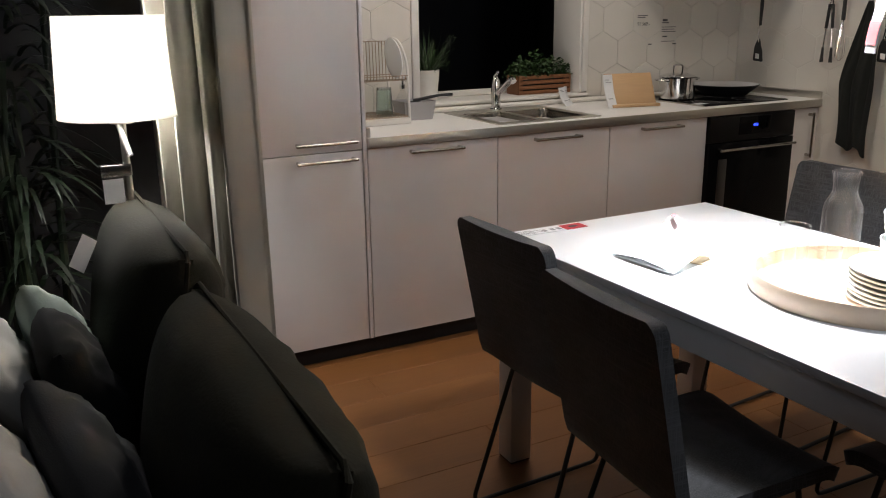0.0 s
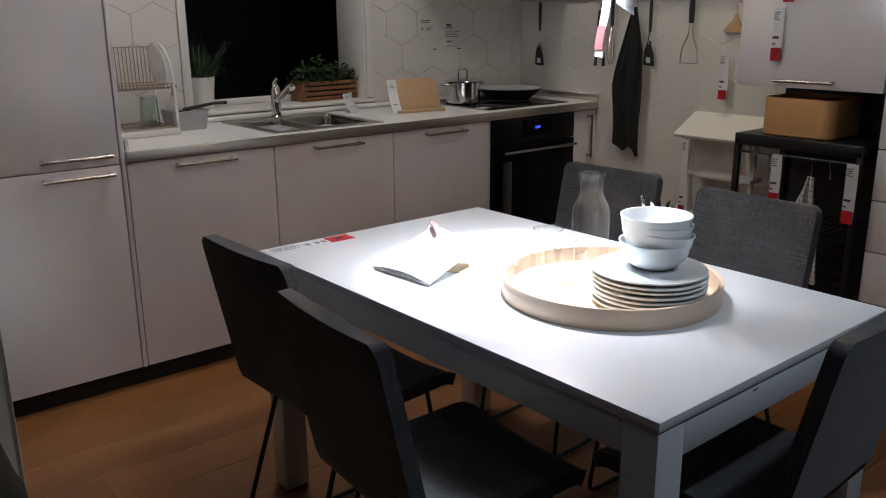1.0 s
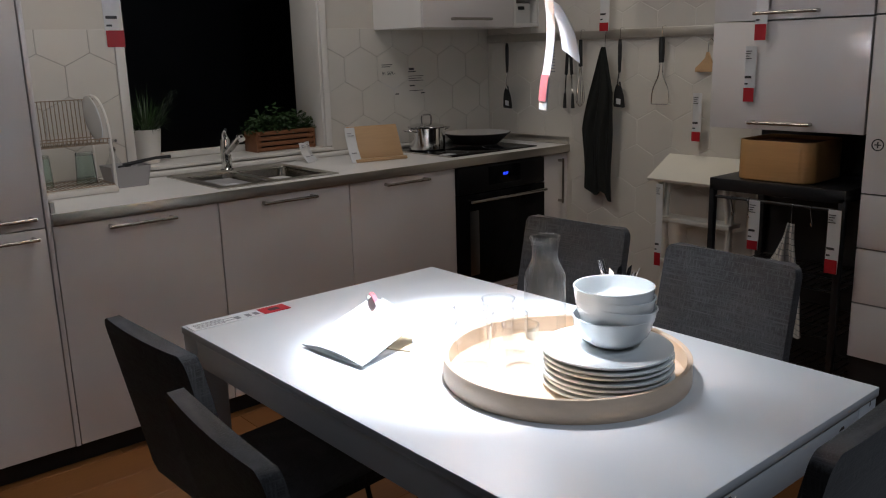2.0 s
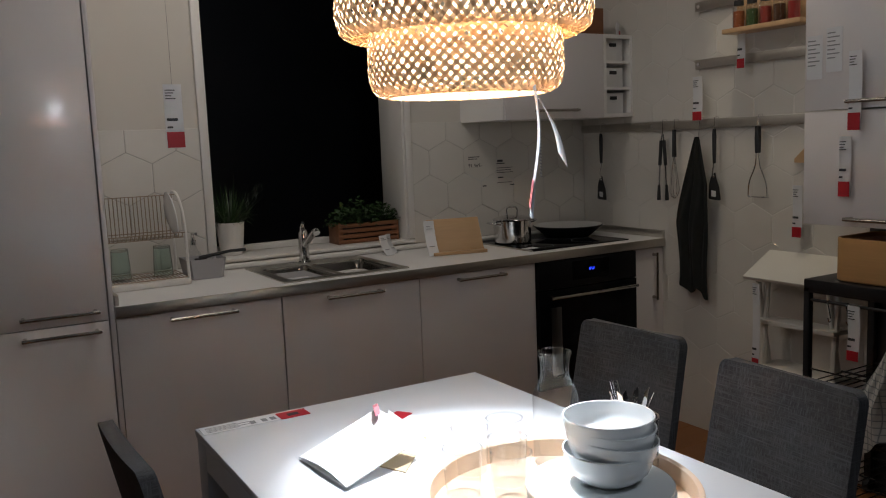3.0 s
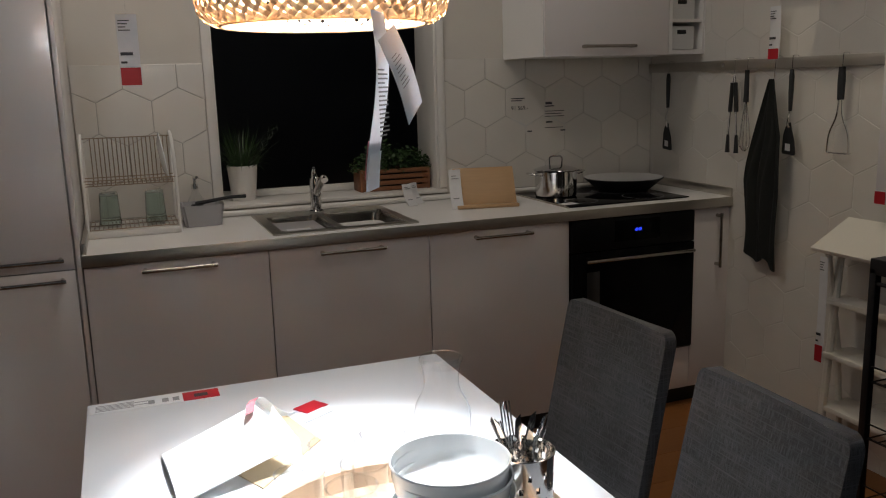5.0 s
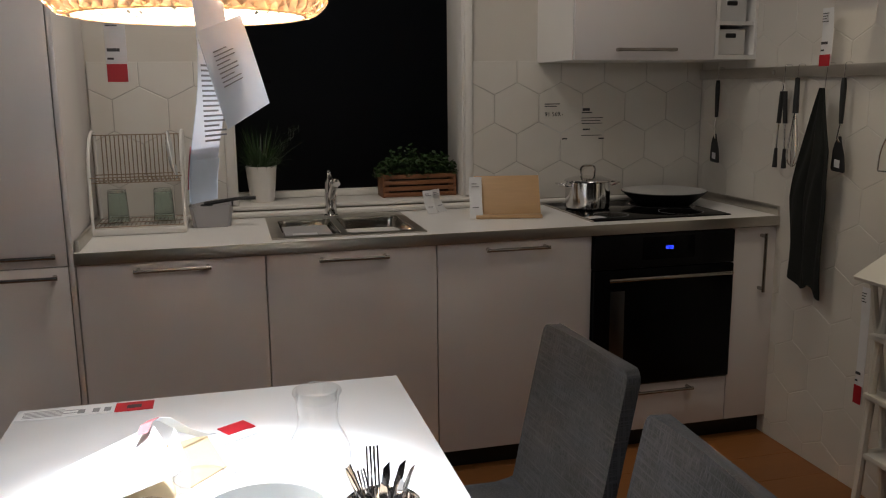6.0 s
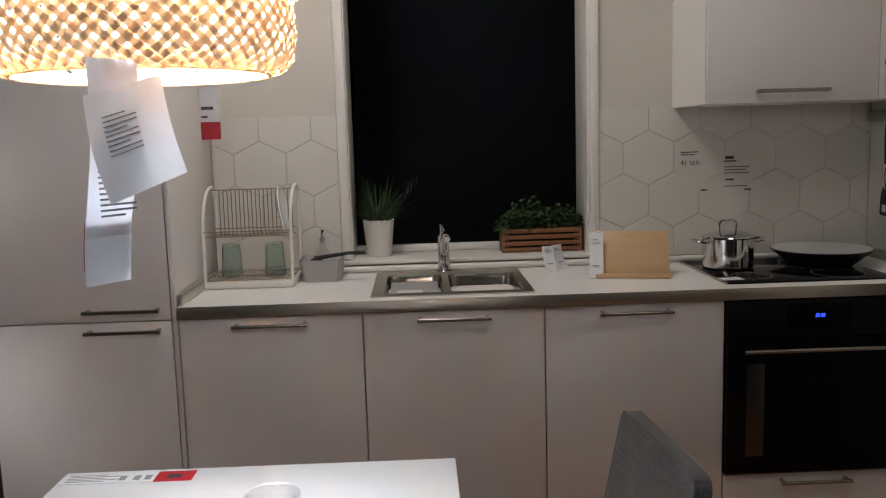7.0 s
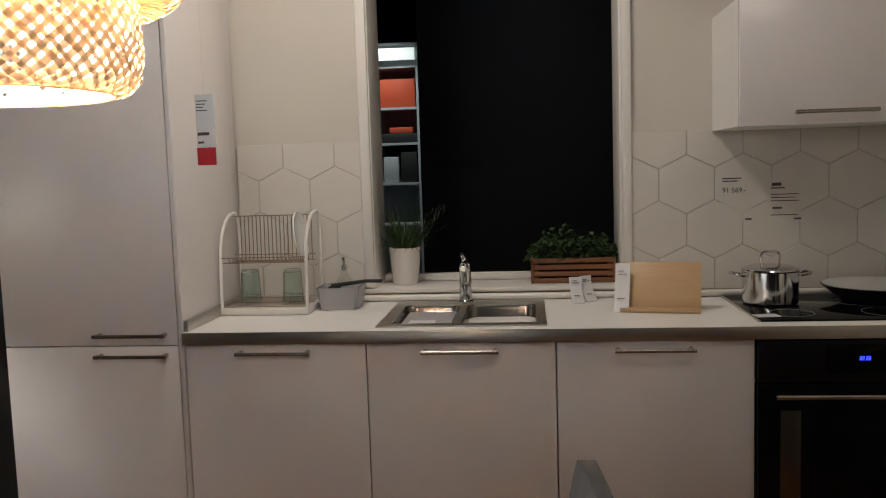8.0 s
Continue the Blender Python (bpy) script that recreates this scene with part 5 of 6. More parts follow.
for k in range(5):
    y = -0.525 - 0.068 * k
    jar = thing("spice_jar", "glass jar of red and green spices", "jar", (2.52, y, 1.866), "spice jars")
    part("content", lathe(bmesh.new(), [(0, 0.002), (0.023, 0.002), (0.023, 0.07), (0, 0.07)], 18), material("spice", ((0.45, 0.12, 0.03), (0.08, 0.14, 0.04), (0.42, 0.05, 0.03), (0.12, 0.05, 0.02), (0.5, 0.04, 0.03))[k], 0.9, vary=0.3, scale=60), jar, "ground spice")
    part("glass", lathe(bmesh.new(), [(0, 0), (0.026, 0), (0.026, 0.085), (0.018, 0.095), (0.0165, 0.095), (0.0245, 0.084), (0.0245, 0.0015), (0, 0.0015)], 18), CLEAR, jar, "clear glass")
    part("lid", lathe(bmesh.new(), [(0, 0.115), (0.02, 0.115), (0.021, 0.095), (0, 0.095)], 18), BLACK, jar, "black lid")
hanger = thing("wooden_hanger", "pale wooden hanger against the tiled wall", "hanger", (WX - 0.004, -0.80, 1.292))
part("wood", slab(bmesh.new(), [(-0.034, 0.0), (0.06, 0.0), (0.062, 0.018), (0.036, 0.062), (0.028, 0.085), (0.02, 0.085), (0.014, 0.06), (-0.034, 0.016)], 0.014, Matrix(((0, 0, -1, 0), (-1, 0, 0, 0), (0, 1, 0, 0), (0, 0, 0, 1)))), BEECH, hanger, "pale wooden triangle")
part("hook", tube(bmesh.new(), rounded([(-0.007, -0.024, 0.08), (-0.007, -0.024, 0.13), (-0.007, -0.04, 0.145), (-0.007, -0.05, 0.13)], 0.012, 4), 0.0018, 6), CHROME, hanger, "steel hook")

# white folding steps with a sloping top
WHITE_WOOD = material("white_painted_wood", (0.74, 0.71, 0.64), 0.4, vary=0.03, grain=0.02)
st = thing("folding_table", "white folding table with sloping top by the wall", "table", (0, 0, 0))
m = Matrix.Translation((2.425, -1.06, 0.805)) @ pose(0, 0, 0, 0, -29, 0)
part("top", box(bmesh.new(), 0, 0.20, 0, 0.425, 0, 0.016, 0.003, 2, m), WHITE_WOOD, st, "white tilted top")
for y in (-0.70, -1.03):
    part("leg", tube(bmesh.new(), [(2.44, y, 0.0), (2.47, y, 0.42), (2.50, y, 0.835)], 0.014, 8), WHITE_WOOD, st)
    part("rear_leg", tube(bmesh.new(), [(2.565, y + 0.01, 0.0), (2.52, y + 0.01, 0.45), (2.45, y + 0.01, 0.80)], 0.012, 8), WHITE_WOOD, st)
for z, d in ((0.62, 0.10), (0.42, 0.14), (0.22, 0.16)):
    part("step", B(2.45, 2.45 + d, -1.045, -0.685, z, z + 0.02, 0.004), WHITE_WOOD, st, "white step")
t = hang_tag(2.40, -0.72, 0.42, 0.80, -90, 0.16, None, "long white price strip with red end under the folding top", 0.035)

# black trolley below the wall cabinets
tr = thing("kitchen_trolley", "black steel kitchen trolley with wire shelves", "trolley", (0, 0, 0))
X0, X1, Y0, Y1, TOPZ = 2.155, 2.57, -1.66, -1.125, 0.90
for x in (X0 + 0.012, X1 - 0.012):
    for y in (Y0 + 0.012, Y1 - 0.012):
        p = part("post", B(x - 0.012, x + 0.012, y - 0.012, y + 0.012, 0.06, TOPZ - 0.03, 0.003), BLACK_PAINT, tr, "black steel post")
        part("castor", tube(bmesh.new(), [(x, y - 0.012, 0.03), (x, y + 0.012, 0.03)], 0.03, 16), BLACK, p, "black castor")
part("tray_top", B(X0, X1, Y0, Y1, TOPZ - 0.05, TOPZ - 0.002, 0.004), BLACK_PAINT, tr, "black top tray")
part("front_rail", tube(bmesh.new(), [(X0 + 0.004, Y0 + 0.03, TOPZ - 0.075), (X0 + 0.004, Y1 - 0.03, TOPZ - 0.075)], 0.006, 10), BLACK_PAINT, tr, "dark steel rail")
for y in (Y1 - 0.10, Y1 - 0.17, Y0 + 0.12):
    part("hook", tube(bmesh.new(), rounded([(X0 + 0.010, y, TOPZ - 0.072), (X0 + 0.004, y, TOPZ - 0.066), (X0 - 0.004, y, TOPZ - 0.074), (X0 - 0.002, y - 0.012, TOPZ - 0.135), (X0 - 0.016, y - 0.016, TOPZ - 0.142), (X0 - 0.022, y - 0.014, TOPZ - 0.126)], 0.006, 3), 0.002, 6), CHROME, tr, "small steel hook")
for z in (0.52, 0.34, 0.14):
    bm = bmesh.new()
    for k in range(15):
        y = Y0 + 0.02 + (Y1 - Y0 - 0.04) * k / 14
        tube(bm, [(X0 + 0.02, y, z), (X1 - 0.02, y, z)], 0.0025, 5)
    for x in (X0 + 0.014, (X0 + X1) / 2, X1 - 0.014):
        tube(bm, [(x, Y0 + 0.014, z + 0.003), (x, Y1 - 0.014, z + 0.003)], 0.004, 6)
    for x in (X0 + 0.012,):
        tube(bm, [(x, Y0 + 0.014, z + 0.05), (x, Y1 - 0.014, z + 0.05)], 0.003, 6)
    tagged(part("wire_shelf", bm, BLACK_PAINT, tr, "black wire shelf", False), kind="stuff")
bb = thing("bread_box", "bamboo bread box on the black trolley", "bread box", (0, 0, TOPZ))


def rounded_plan(x0, x1, y0, y1, r, steps=8):
    pts = []
    for cx, cy, a0 in ((x1 - r, y1 - r, 0), (x0 + r, y1 - r, 90), (x0 + r, y0 + r, 180), (x1 - r, y0 + r, 270)):
        pts += [(cx + r * math.cos(radians(a0 + 90 * k / steps)), cy + r * math.sin(radians(a0 + 90 * k / steps))) for k in range(steps + 1)]
    return pts


def loft(bm, rings):
    rows = [[bm.verts.new(p) for p in ring] for ring in rings]
    for a, b in zip(rows, rows[1:]):
        for i in range(len(a)):
            bm.faces.new((a[i], a[(i + 1) % len(a)], b[(i + 1) % len(a)], b[i]))
    bm.faces.new(rows[0])
    bm.faces.new(rows[-1])
    return bm


rings = []
for d, z in ((0.004, 0.0), (0.0, 0.004), (0.0, 0.148), (0.0015, 0.151), (0.010, 0.151), (0.0115, 0.148), (0.0115, 0.122)):
    rings.append([(x, y, z) for x, y in rounded_plan(2.185 + d, 2.465 - d, -1.515 + d, -1.21 - d, 0.055 - d)])
part("body", loft(bmesh.new(), rings), BAMBOO_BOX, bb, "pale bamboo body")
rings = [[(x, y, z) for x, y in rounded_plan(2.198, 2.452, -1.502, -1.223, 0.042)] for z in (0.123, 0.136)]
part("lid", loft(bmesh.new(), rings), RED_WOOD, bb, "dark inset lid")
CHECK = bpy.data.materials.new("checked_towel_cloth")
CHECK.use_nodes = True
nt = CHECK.node_tree
pr = nt.nodes["Principled BSDF"]
pr.inputs["Roughness"].default_value = 0.95
tc, wv1, wv2 = nt.nodes.new("ShaderNodeTexCoord"), nt.nodes.new("ShaderNodeTexWave"), nt.nodes.new("ShaderNodeTexWave")
wv1.bands_direction, wv2.bands_direction = "Y", "Z"
mx, mc = nt.nodes.new("ShaderNodeMath"), nt.nodes.new("ShaderNodeMix")
mx.operation, mc.data_type = "MAXIMUM", "RGBA"
for w in (wv1, wv2):
    w.inputs["Scale"].default_value = 14
    nt.links.new(tc.outputs["Object"], w.inputs[0])
nt.links.new(wv1.outputs[1], mx.inputs[0])
nt.links.new(wv2.outputs[1], mx.inputs[1])
pw = nt.nodes.new("ShaderNodeMath")
pw.operation = "POWER"
pw.inputs[1].default_value = 14
nt.links.new(mx.outputs[0], pw.inputs[0])
nt.links.new(pw.outputs[0], mc.inputs[0])
mc.inputs[6].default_value, mc.inputs[7].default_value = (0.50, 0.49, 0.46, 1), (0.18, 0.19, 0.20, 1)
nt.links.new(mc.outputs[2], pr.inputs["Base Color"])
ct = thing("checked_towel", "white and grey checked towel hanging on the trolley", "towel", (X0 - 0.012, -1.48, 0), "hanging textiles")
grid = []
for i in range(29):
    v = i / 28
    left, right = 0.012 + 0.145 * min(1.0, v * 1.3) ** 1.1 - 0.03 * max(0.0, v - 0.65), -0.014 - 0.072 * v
    row_pts = []
    for j in range(25):
        u = j / 24
        fold = 0.5 + 0.5 * math.sin(11 * u + 1.5 * v) + 0.3 * math.sin(23 * u + 2 * v)
        row_pts.append((-0.004 - 0.026 * fold * min(1.0, 0.3 + 1.4 * v), right + (left - right) * u + 0.006 * math.sin(8 * v + 3 * u), 0.762 - 0.40 * v - 0.03 * v ** 5 * math.sin(9 * u + 0.5)))
    grid.append(row_pts)
part("cloth", shell(bmesh.new(), grid, 0.003), CHECK, ct)
part("hook", tube(bmesh.new(), rounded([(0.016, 0, 0.828), (0.016, 0, 0.835), (-0.006, 0, 0.835), (-0.006, 0, 0.755)], 0.006, 3), 0.0018, 6), CHROME, ct, "steel hook")
hang_tag(X0 - 0.015, -1.33, 0.64, 0.83, -90, 0.18, None, "white price strip with red field on the trolley", 0.044)
hang_tag(X0 - 0.015, -1.635, 0.60, 0.83, -90, 0.22, None, "long price strip with red end on the trolley", 0.046)

# ---- on the table ----
T = TZ
tag = thing("price_strip", "white price strip with red end lying on the table", "price tag", (0, 0, T), "price tags")
part("card", B(0.028, 0.225, -1.018, -0.968, 0.0005, 0.002), TAG_PAPER, tag, "white printed card")
part("red_field", B(0.2255, 0.305, -1.018, -0.968, 0.0005, 0.002), RED, tag, "red field")
for k in range(5):
    part("print_bar", B(0.04, 0.12 + 0.03 * (k % 2), -1.010 + 0.008 * k, -1.007 + 0.008 * k, 0.0021, 0.0025), GREY_INK, tag, "", False)
for x in (0.15, 0.18, 0.203):
    part("print_bar", B(x, x + 0.014, -1.008, -0.985, 0.0021, 0.0025), GREY_INK, tag, "", False)
part("print_bar", B(0.25, 0.28, -1.005, -0.985, 0.0021, 0.0025), INK, tag, "", False)

CREAM = material("cream_napkin", (0.52, 0.41, 0.26), 0.8, vary=0.05, scale=20, grain=0.04)
nap = solid("napkin", slab(bmesh.new(), [(0.22, -1.30), (0.32, -1.52), (0.46, -1.36), (0.42, -1.20)], 0.003, Matrix()), CREAM, "cream folded napkin under a white folder", "napkin", (0, 0, T + 0.0005))
folder = thing("paper_folder", "white folded leaflet propped up on the table", "leaflet", (0, 0, T))
low_a, low_b, high_c, high_d = Vector((0.162, -1.312, 0.006)), Vector((0.178, -1.532, 0.008)), Vector((0.385, -1.478, 0.052)), Vector((0.338, -1.352, 0.092))
for name, lift in (("upper_leaf", 0.005), ("lower_leaf", 0.0)):
    grid = []
    for i in range(9):
        v = i / 8
        a, b = low_a.lerp(high_d, v), low_b.lerp(high_c, v)
        grid.append([(*(a.lerp(b, j / 8)).xy, (a.lerp(b, j / 8)).z + (lift + 0.006 * lift / 0.005) * math.sin(math.pi * j / 8) * (1 - 0.5 * v) + lift * 0.3) for j in range(9)])
    part(name, shell(bmesh.new(), grid, 0.0012), PAPER, folder)
part("back_prop", slab(bmesh.new(), [(0.0, 0.0), (0.16, 0.0), (0.13, 0.05), (0.02, 0.085)], 0.0012, Matrix.Translation((0.345, -1.335, 0.001)) @ Matrix.Rotation(radians(-70), 4, "Z") @ Matrix.Rotation(radians(75), 4, "X")), PAPER, folder)
rib = thing("ribbon_tag", "clear ribbon tag with red ends over the leaflet", "price tag", (0, 0, T), "price tags")
side = Vector((0.8, 0.55, 0)).normalized() * 0.011
line = [Vector(p) for p in ((0.322, -1.392, 0.094), (0.328, -1.372, 0.105), (0.338, -1.345, 0.102), (0.355, -1.315, 0.088), (0.385, -1.27, 0.045), (0.415, -1.225, 0.012), (0.44, -1.20, 0.003))]
part("red_field", shell(bmesh.new(), [[p - side, p, p + side] for p in line[:3]], 0.0012), GLARE_RED, rib, "red looped end")
part("strip", shell(bmesh.new(), [[p - side, p, p + side] for p in line[2:]], 0.0012), TAG_CARD, rib, "clear strip")
m = pose(0.455, -1.20, 0.002, 0, 0, 32)
part("red_panel", box(bmesh.new(), 0.0, 0.062, -0.02, 0.026, 0, 0.0012, 0, 2, m), RED, rib, "red end")
part("grey_panel", box(bmesh.new(), -0.035, 0.045, -0.052, -0.0205, 0, 0.0012, 0, 2, m), TAG_PAPER, rib, "grey printed end")

TRAY = Vector((0.478, -1.845, T))
tray = thing("round_tray", "round pale wood tray on the table", "tray", TRAY)
part("base", lathe(bmesh.new(), [(0, 0.0005), (0.245, 0.0005), (0.245, 0.009), (0, 0.009)], 72), PALE_WOOD, tray)
part("rim", lathe(bmesh.new(), [(0.2455, 0.0), (0.255, 0.0), (0.257, 0.004), (0.257, 0.046), (0.2555, 0.048), (0.249, 0.048), (0.2455, 0.046)], 72, close=True), PALE_WOOD, tray)
zt = T + 0.0095
for k in range(7):
    solid("dinner_plate", lathe(bmesh.new(), [(0, 0), (0.075, 0), (0.08, 0.003), (0.1275, 0.0088), (0.129, 0.0100), (0.129, 0.0132), (0.127, 0.0145), (0.08, 0.0075), (0, 0.006)], 56), CERAMIC, "white porcelain plate in a stack on the tray", "plate", (0.478 + 0.002 * math.sin(k * 2), -1.955 + 0.002 * math.cos(k * 3), zt + 0.0112 * k), "stacked plates")
zb = zt + 0.0112 * 6 + 0.0065
for k, (dx, dy, dz, ry, rx) in enumerate(((0, 0, 0, 0, 0), (0.003, 0.0, 0.023, 5, 4), (0.003, 0.001, 0.042, 2, 2), (0.002, 0.0, 0.059, 0, 0))):
    ob = solid("bowl", lathe(bmesh.new(), [(0, 0.004), (0.034, 0.004), (0.036, 0), (0.042, 0.0015), (0.056, 0.011), (0.0705, 0.024), (0.0775, 0.040), (0.0793, 0.058), (0.0808, 0.0612), (0.0802, 0.0632), (0.0780, 0.0630), (0.0768, 0.0600), (0.0748, 0.042), (0.0675, 0.0268), (0.052, 0.014), (0.04, 0.0075), (0, 0.006)], 48), CERAMIC, "pale white porcelain bowl in a stack of four", "bowl", (0, 0, 0), "stacked bowls")
    ob.matrix_basis = pose(0.505 + dx, -1.945 + dy, zb + dz, rx, ry, 0)
for x, y in ((0.515, -1.607), (0.425, -1.612), (0.455, -1.705), (0.352, -1.70), (0.415, -1.775)):
    tumbler(x, y, zt + 0.0005, TUMBLER, "clear drinking glass on the round tray", 0.039, 0.095)
solid("carafe", lathe(bmesh.new(), [(0, 0), (0.043, 0), (0.047, 0.004), (0.048, 0.02), (0.048, 0.140), (0.046, 0.152), (0.040, 0.166), (0.0325, 0.179), (0.0295, 0.189), (0.029, 0.202), (0.0325, 0.230), (0.0352, 0.2325), (0.0362, 0.2355), (0.0352, 0.2385), (0.0325, 0.240), (0.0302, 0.2385), (0.0297, 0.2340), (0.0285, 0.222)], 48), CLEAR, "clear glass carafe on the round tray", "carafe", (0.60, -1.675, zt + 0.0005))

cup = thing("cutlery_cup", "perforated steel cutlery cup on the tray", "cutlery holder", (0.665, -1.835, zt + 0.0005))
bm = bmesh.new()
segs, rows_n, R, HH = 48, 13, 0.05, 0.13
grid_v = [[bm.verts.new((R * math.cos(2 * math.pi * i / segs), R * math.sin(2 * math.pi * i / segs), HH * j / rows_n)) for i in range(segs)] for j in range(rows_n + 1)]
for j in range(rows_n):
    for i in range(segs):
        if 2 <= j <= 10 and j % 2 == 0 and (i + (j // 2) % 2 * 2) % 4 == 0:
            continue
        bm.faces.new((grid_v[j][i], grid_v[j][(i + 1) % segs], grid_v[j + 1][(i + 1) % segs], grid_v[j + 1][i]))
part("perforated_wall", bm, CHROME, cup, "steel wall with round holes")
part("cup_base", lathe(bmesh.new(), [(0, 0.001), (0.0495, 0.001), (0.0495, 0.004), (0, 0.004)], 40), CHROME, cup)
part("rim", tube(bmesh.new(), [(R * math.cos(a), R * math.sin(a), HH) for a in (2 * math.pi * k / 40 for k in range(40))], 0.0025, 6, True), CHROME, cup)
rng = random.Random(9)
for k in range(11):
    a = 2 * math.pi * k / 11
    r0, r1 = 0.030, 0.036
    base = Vector((0.665 + r0 * math.cos(a + 2.6), -1.835 + r0 * math.sin(a + 2.6), zt + 0.006))
    tip = Vector((0.665 + r1 * math.cos(a), -1.835 + r1 * math.sin(a), zt + 0.16))
    way = (tip - base).normalized()
    fork = k in (3, 4, 5)
    kind = "fork" if fork else "knife"
    ob = thing(kind, ("steel fork standing in the cutlery cup", "steel table knife standing in the cutlery cup")[0 if fork else 1], kind, (0, 0, 0), "cutlery")
    top_at = base + way * rng.uniform(0.175, 0.205)
    part("handle", tube(bmesh.new(), [base, base + way * 0.11], [0.004, 0.003], 8), CHROME, ob)
    if fork:
        side = way.cross(Vector((0, 0, 1))).normalized()
        bm = bmesh.new()
        for s in (-1.5, -0.5, 0.5, 1.5):
            tube(bm, [base + way * 0.11, base + way * 0.15 + side * s * 0.005, top_at + side * s * 0.005], 0.0014, 5)
        part("tines", bm, CHROME, ob, "steel tines")
    else:
        side = way.cross(Vector((math.cos(a), math.sin(a), 0))).normalized()
        p, q = base + way * 0.10, top_at
        bm = bmesh.new()
        n = way.cross(side) * 0.0008
        quad = [p - side * 0.004, p + side * 0.006, q + side * 0.007 - way * 0.01, q, q - side * 0.004 - way * 0.02]
        lo, hi = [bm.verts.new(v - n) for v in quad], [bm.verts.new(v + n) for v in quad]
        bm.faces.new(lo[::-1]); bm.faces.new(hi)
        for i in range(5):
            bm.faces.new((lo[i], lo[(i + 1) % 5], hi[(i + 1) % 5], hi[i]))
        part("blade", bm, CHROME, ob, "steel blade")

# tags that hang from the pendant
lt = thing("hanging_tag", "long clear-wrapped white tag hanging from the pendant", "price tag", (0, 0, 0), "pendant tags")
d = Vector((0.545, 0.84, 0)).normalized()
grid = []
for i in range(15):
    v = i / 14
    c = Vector((0.481, -1.789, 1.53)).lerp(Vector((0.467, -1.80, 1.292)), v) + Vector((0.006 * math.sin(5 * v), -0.006 * math.sin(4 * v), 0))
    grid.append([c + d * (0.064 * (j / 3 - 0.5)) * (1 - 0.15 * v) for j in range(4)])
part("card", shell(bmesh.new(), grid, 0.001), TAG_CARD, lt, "white printed strip")
n = d.cross(Vector((0, 0, 1)))
for k in range(16):
    z = 1.452 - 0.0058 * k
    w = 0.045 if k % 3 else 0.03
    c = Vector((0.478, -1.793, z)) + n * 0.0075
    m = Matrix.Translation(c) @ Matrix(((d.x, n.x, 0, 0), (d.y, n.y, 0, 0), (0, 0, 1, 0), (0, 0, 0, 1)))
    part("print_bar", box(bmesh.new(), -0.028, -0.028 + w, -0.0003, 0.0003, 0, 0.0022, 0, 2, m), GREY_INK, lt, "", False)
part("foil", shell(bmesh.new(), [[p + n * 0.0022 for p in r] for r in grid[11:]], 0.0006), TAG_CARD, lt, "white wrapped end")
part("red_field", shell(bmesh.new(), [[p - n * 0.0022 for p in r] for r in grid[10:14]], 0.0006), GLARE_RED, lt, "red field on the back, paled by glare in its colour")
st2 = thing("hanging_tag", "white printed leaflet hanging askew from the pendant", "price tag", (0, 0, 0), "pendant tags")
grid = []
d2 = Vector((0.48, 0.84, 0.25)).normalized()
for i in range(11):
    v = i / 10
    c = Vector((0.487, -1.80, 1.500)).lerp(Vector((0.516, -1.825, 1.392)), v) + Vector((0.0, -0.012 * math.sin(math.pi * v), 0))
    grid.append([c + d2 * 0.108 * (j / 3 - 0.4) for j in range(4)])
part("card", shell(bmesh.new(), grid, 0.001), TAG_CARD, st2, "white leaflet")
nn = d2.cross(Vector((0.2, -0.2, -1))).normalized()
for k in range(9):
    v = 0.25 + 0.045 * k
    c = Vector((0.487, -1.80, 1.500)).lerp(Vector((0.516, -1.825, 1.392)), v) + Vector((0.0, -0.012 * math.sin(math.pi * v), 0))
    upw = Vector((-0.25, 0.22, 0.94))
    bm = bmesh.new()
    w = 0.022 if k % 3 else 0.015
    tube(bm, [c - d2 * 0.024 - nn * 0 + Vector((0.0012, -0.0022, 0)), c + d2 * (w * 2 - 0.024) + Vector((0.0012, -0.0022, 0))], 0.0007, 4)
    part("print_bar", bm, GREY_INK, st2, "", False)

# ---- beyond the window ----
board = thing("dark_partition", "dark grey partition board with black lettering", "partition", (0, 3.6, 0))
part("panel", B(0.338, 3.2, 0, 0.06, 0.0, CEILING - 0.02, 0.003), material("charcoal_board", (0.045, 0.045, 0.049), 0.6, vary=0.1, scale=2, grain=0.05), board, "charcoal panel")
for z, w in ((1.475, 0.40), (1.43, 0.36)):
    part("print_bar", B(0.44, 0.44 + w, -0.004, -0.001, z, z + 0.022), BLACK, board, "black lettering bar")
shelf = thing("bookcase", "pale grey bookcase with red boxes in a lit hall", "bookcase", (-0.55, 4.55, 0))
SHELF_GREY = material("pale_grey_shelf", (0.42, 0.46, 0.47), 0.5, vary=0.05)
part("back", B(0.02, 0.745, 0.30, 0.32, 0.02, 2.48), SHELF_GREY, shelf)
for x in (0, 0.40, 0.745):
    part("upright", B(x, x + 0.02, 0, 0.30, 0, 2.50), SHELF_GREY, shelf)
for z in (0.05, 0.5, 0.95, 1.30, 1.64, 1.94, 2.29, 2.48):
    for x, w in ((0.021, 0.378), (0.421, 0.323)):
        part("shelf_board", B(x, x + w, 0.0, 0.298, z, z + 0.02), SHELF_GREY, shelf)
REDBOX = material("orange_red_box", (0.55, 0.08, 0.03), 0.6, vary=0.08)
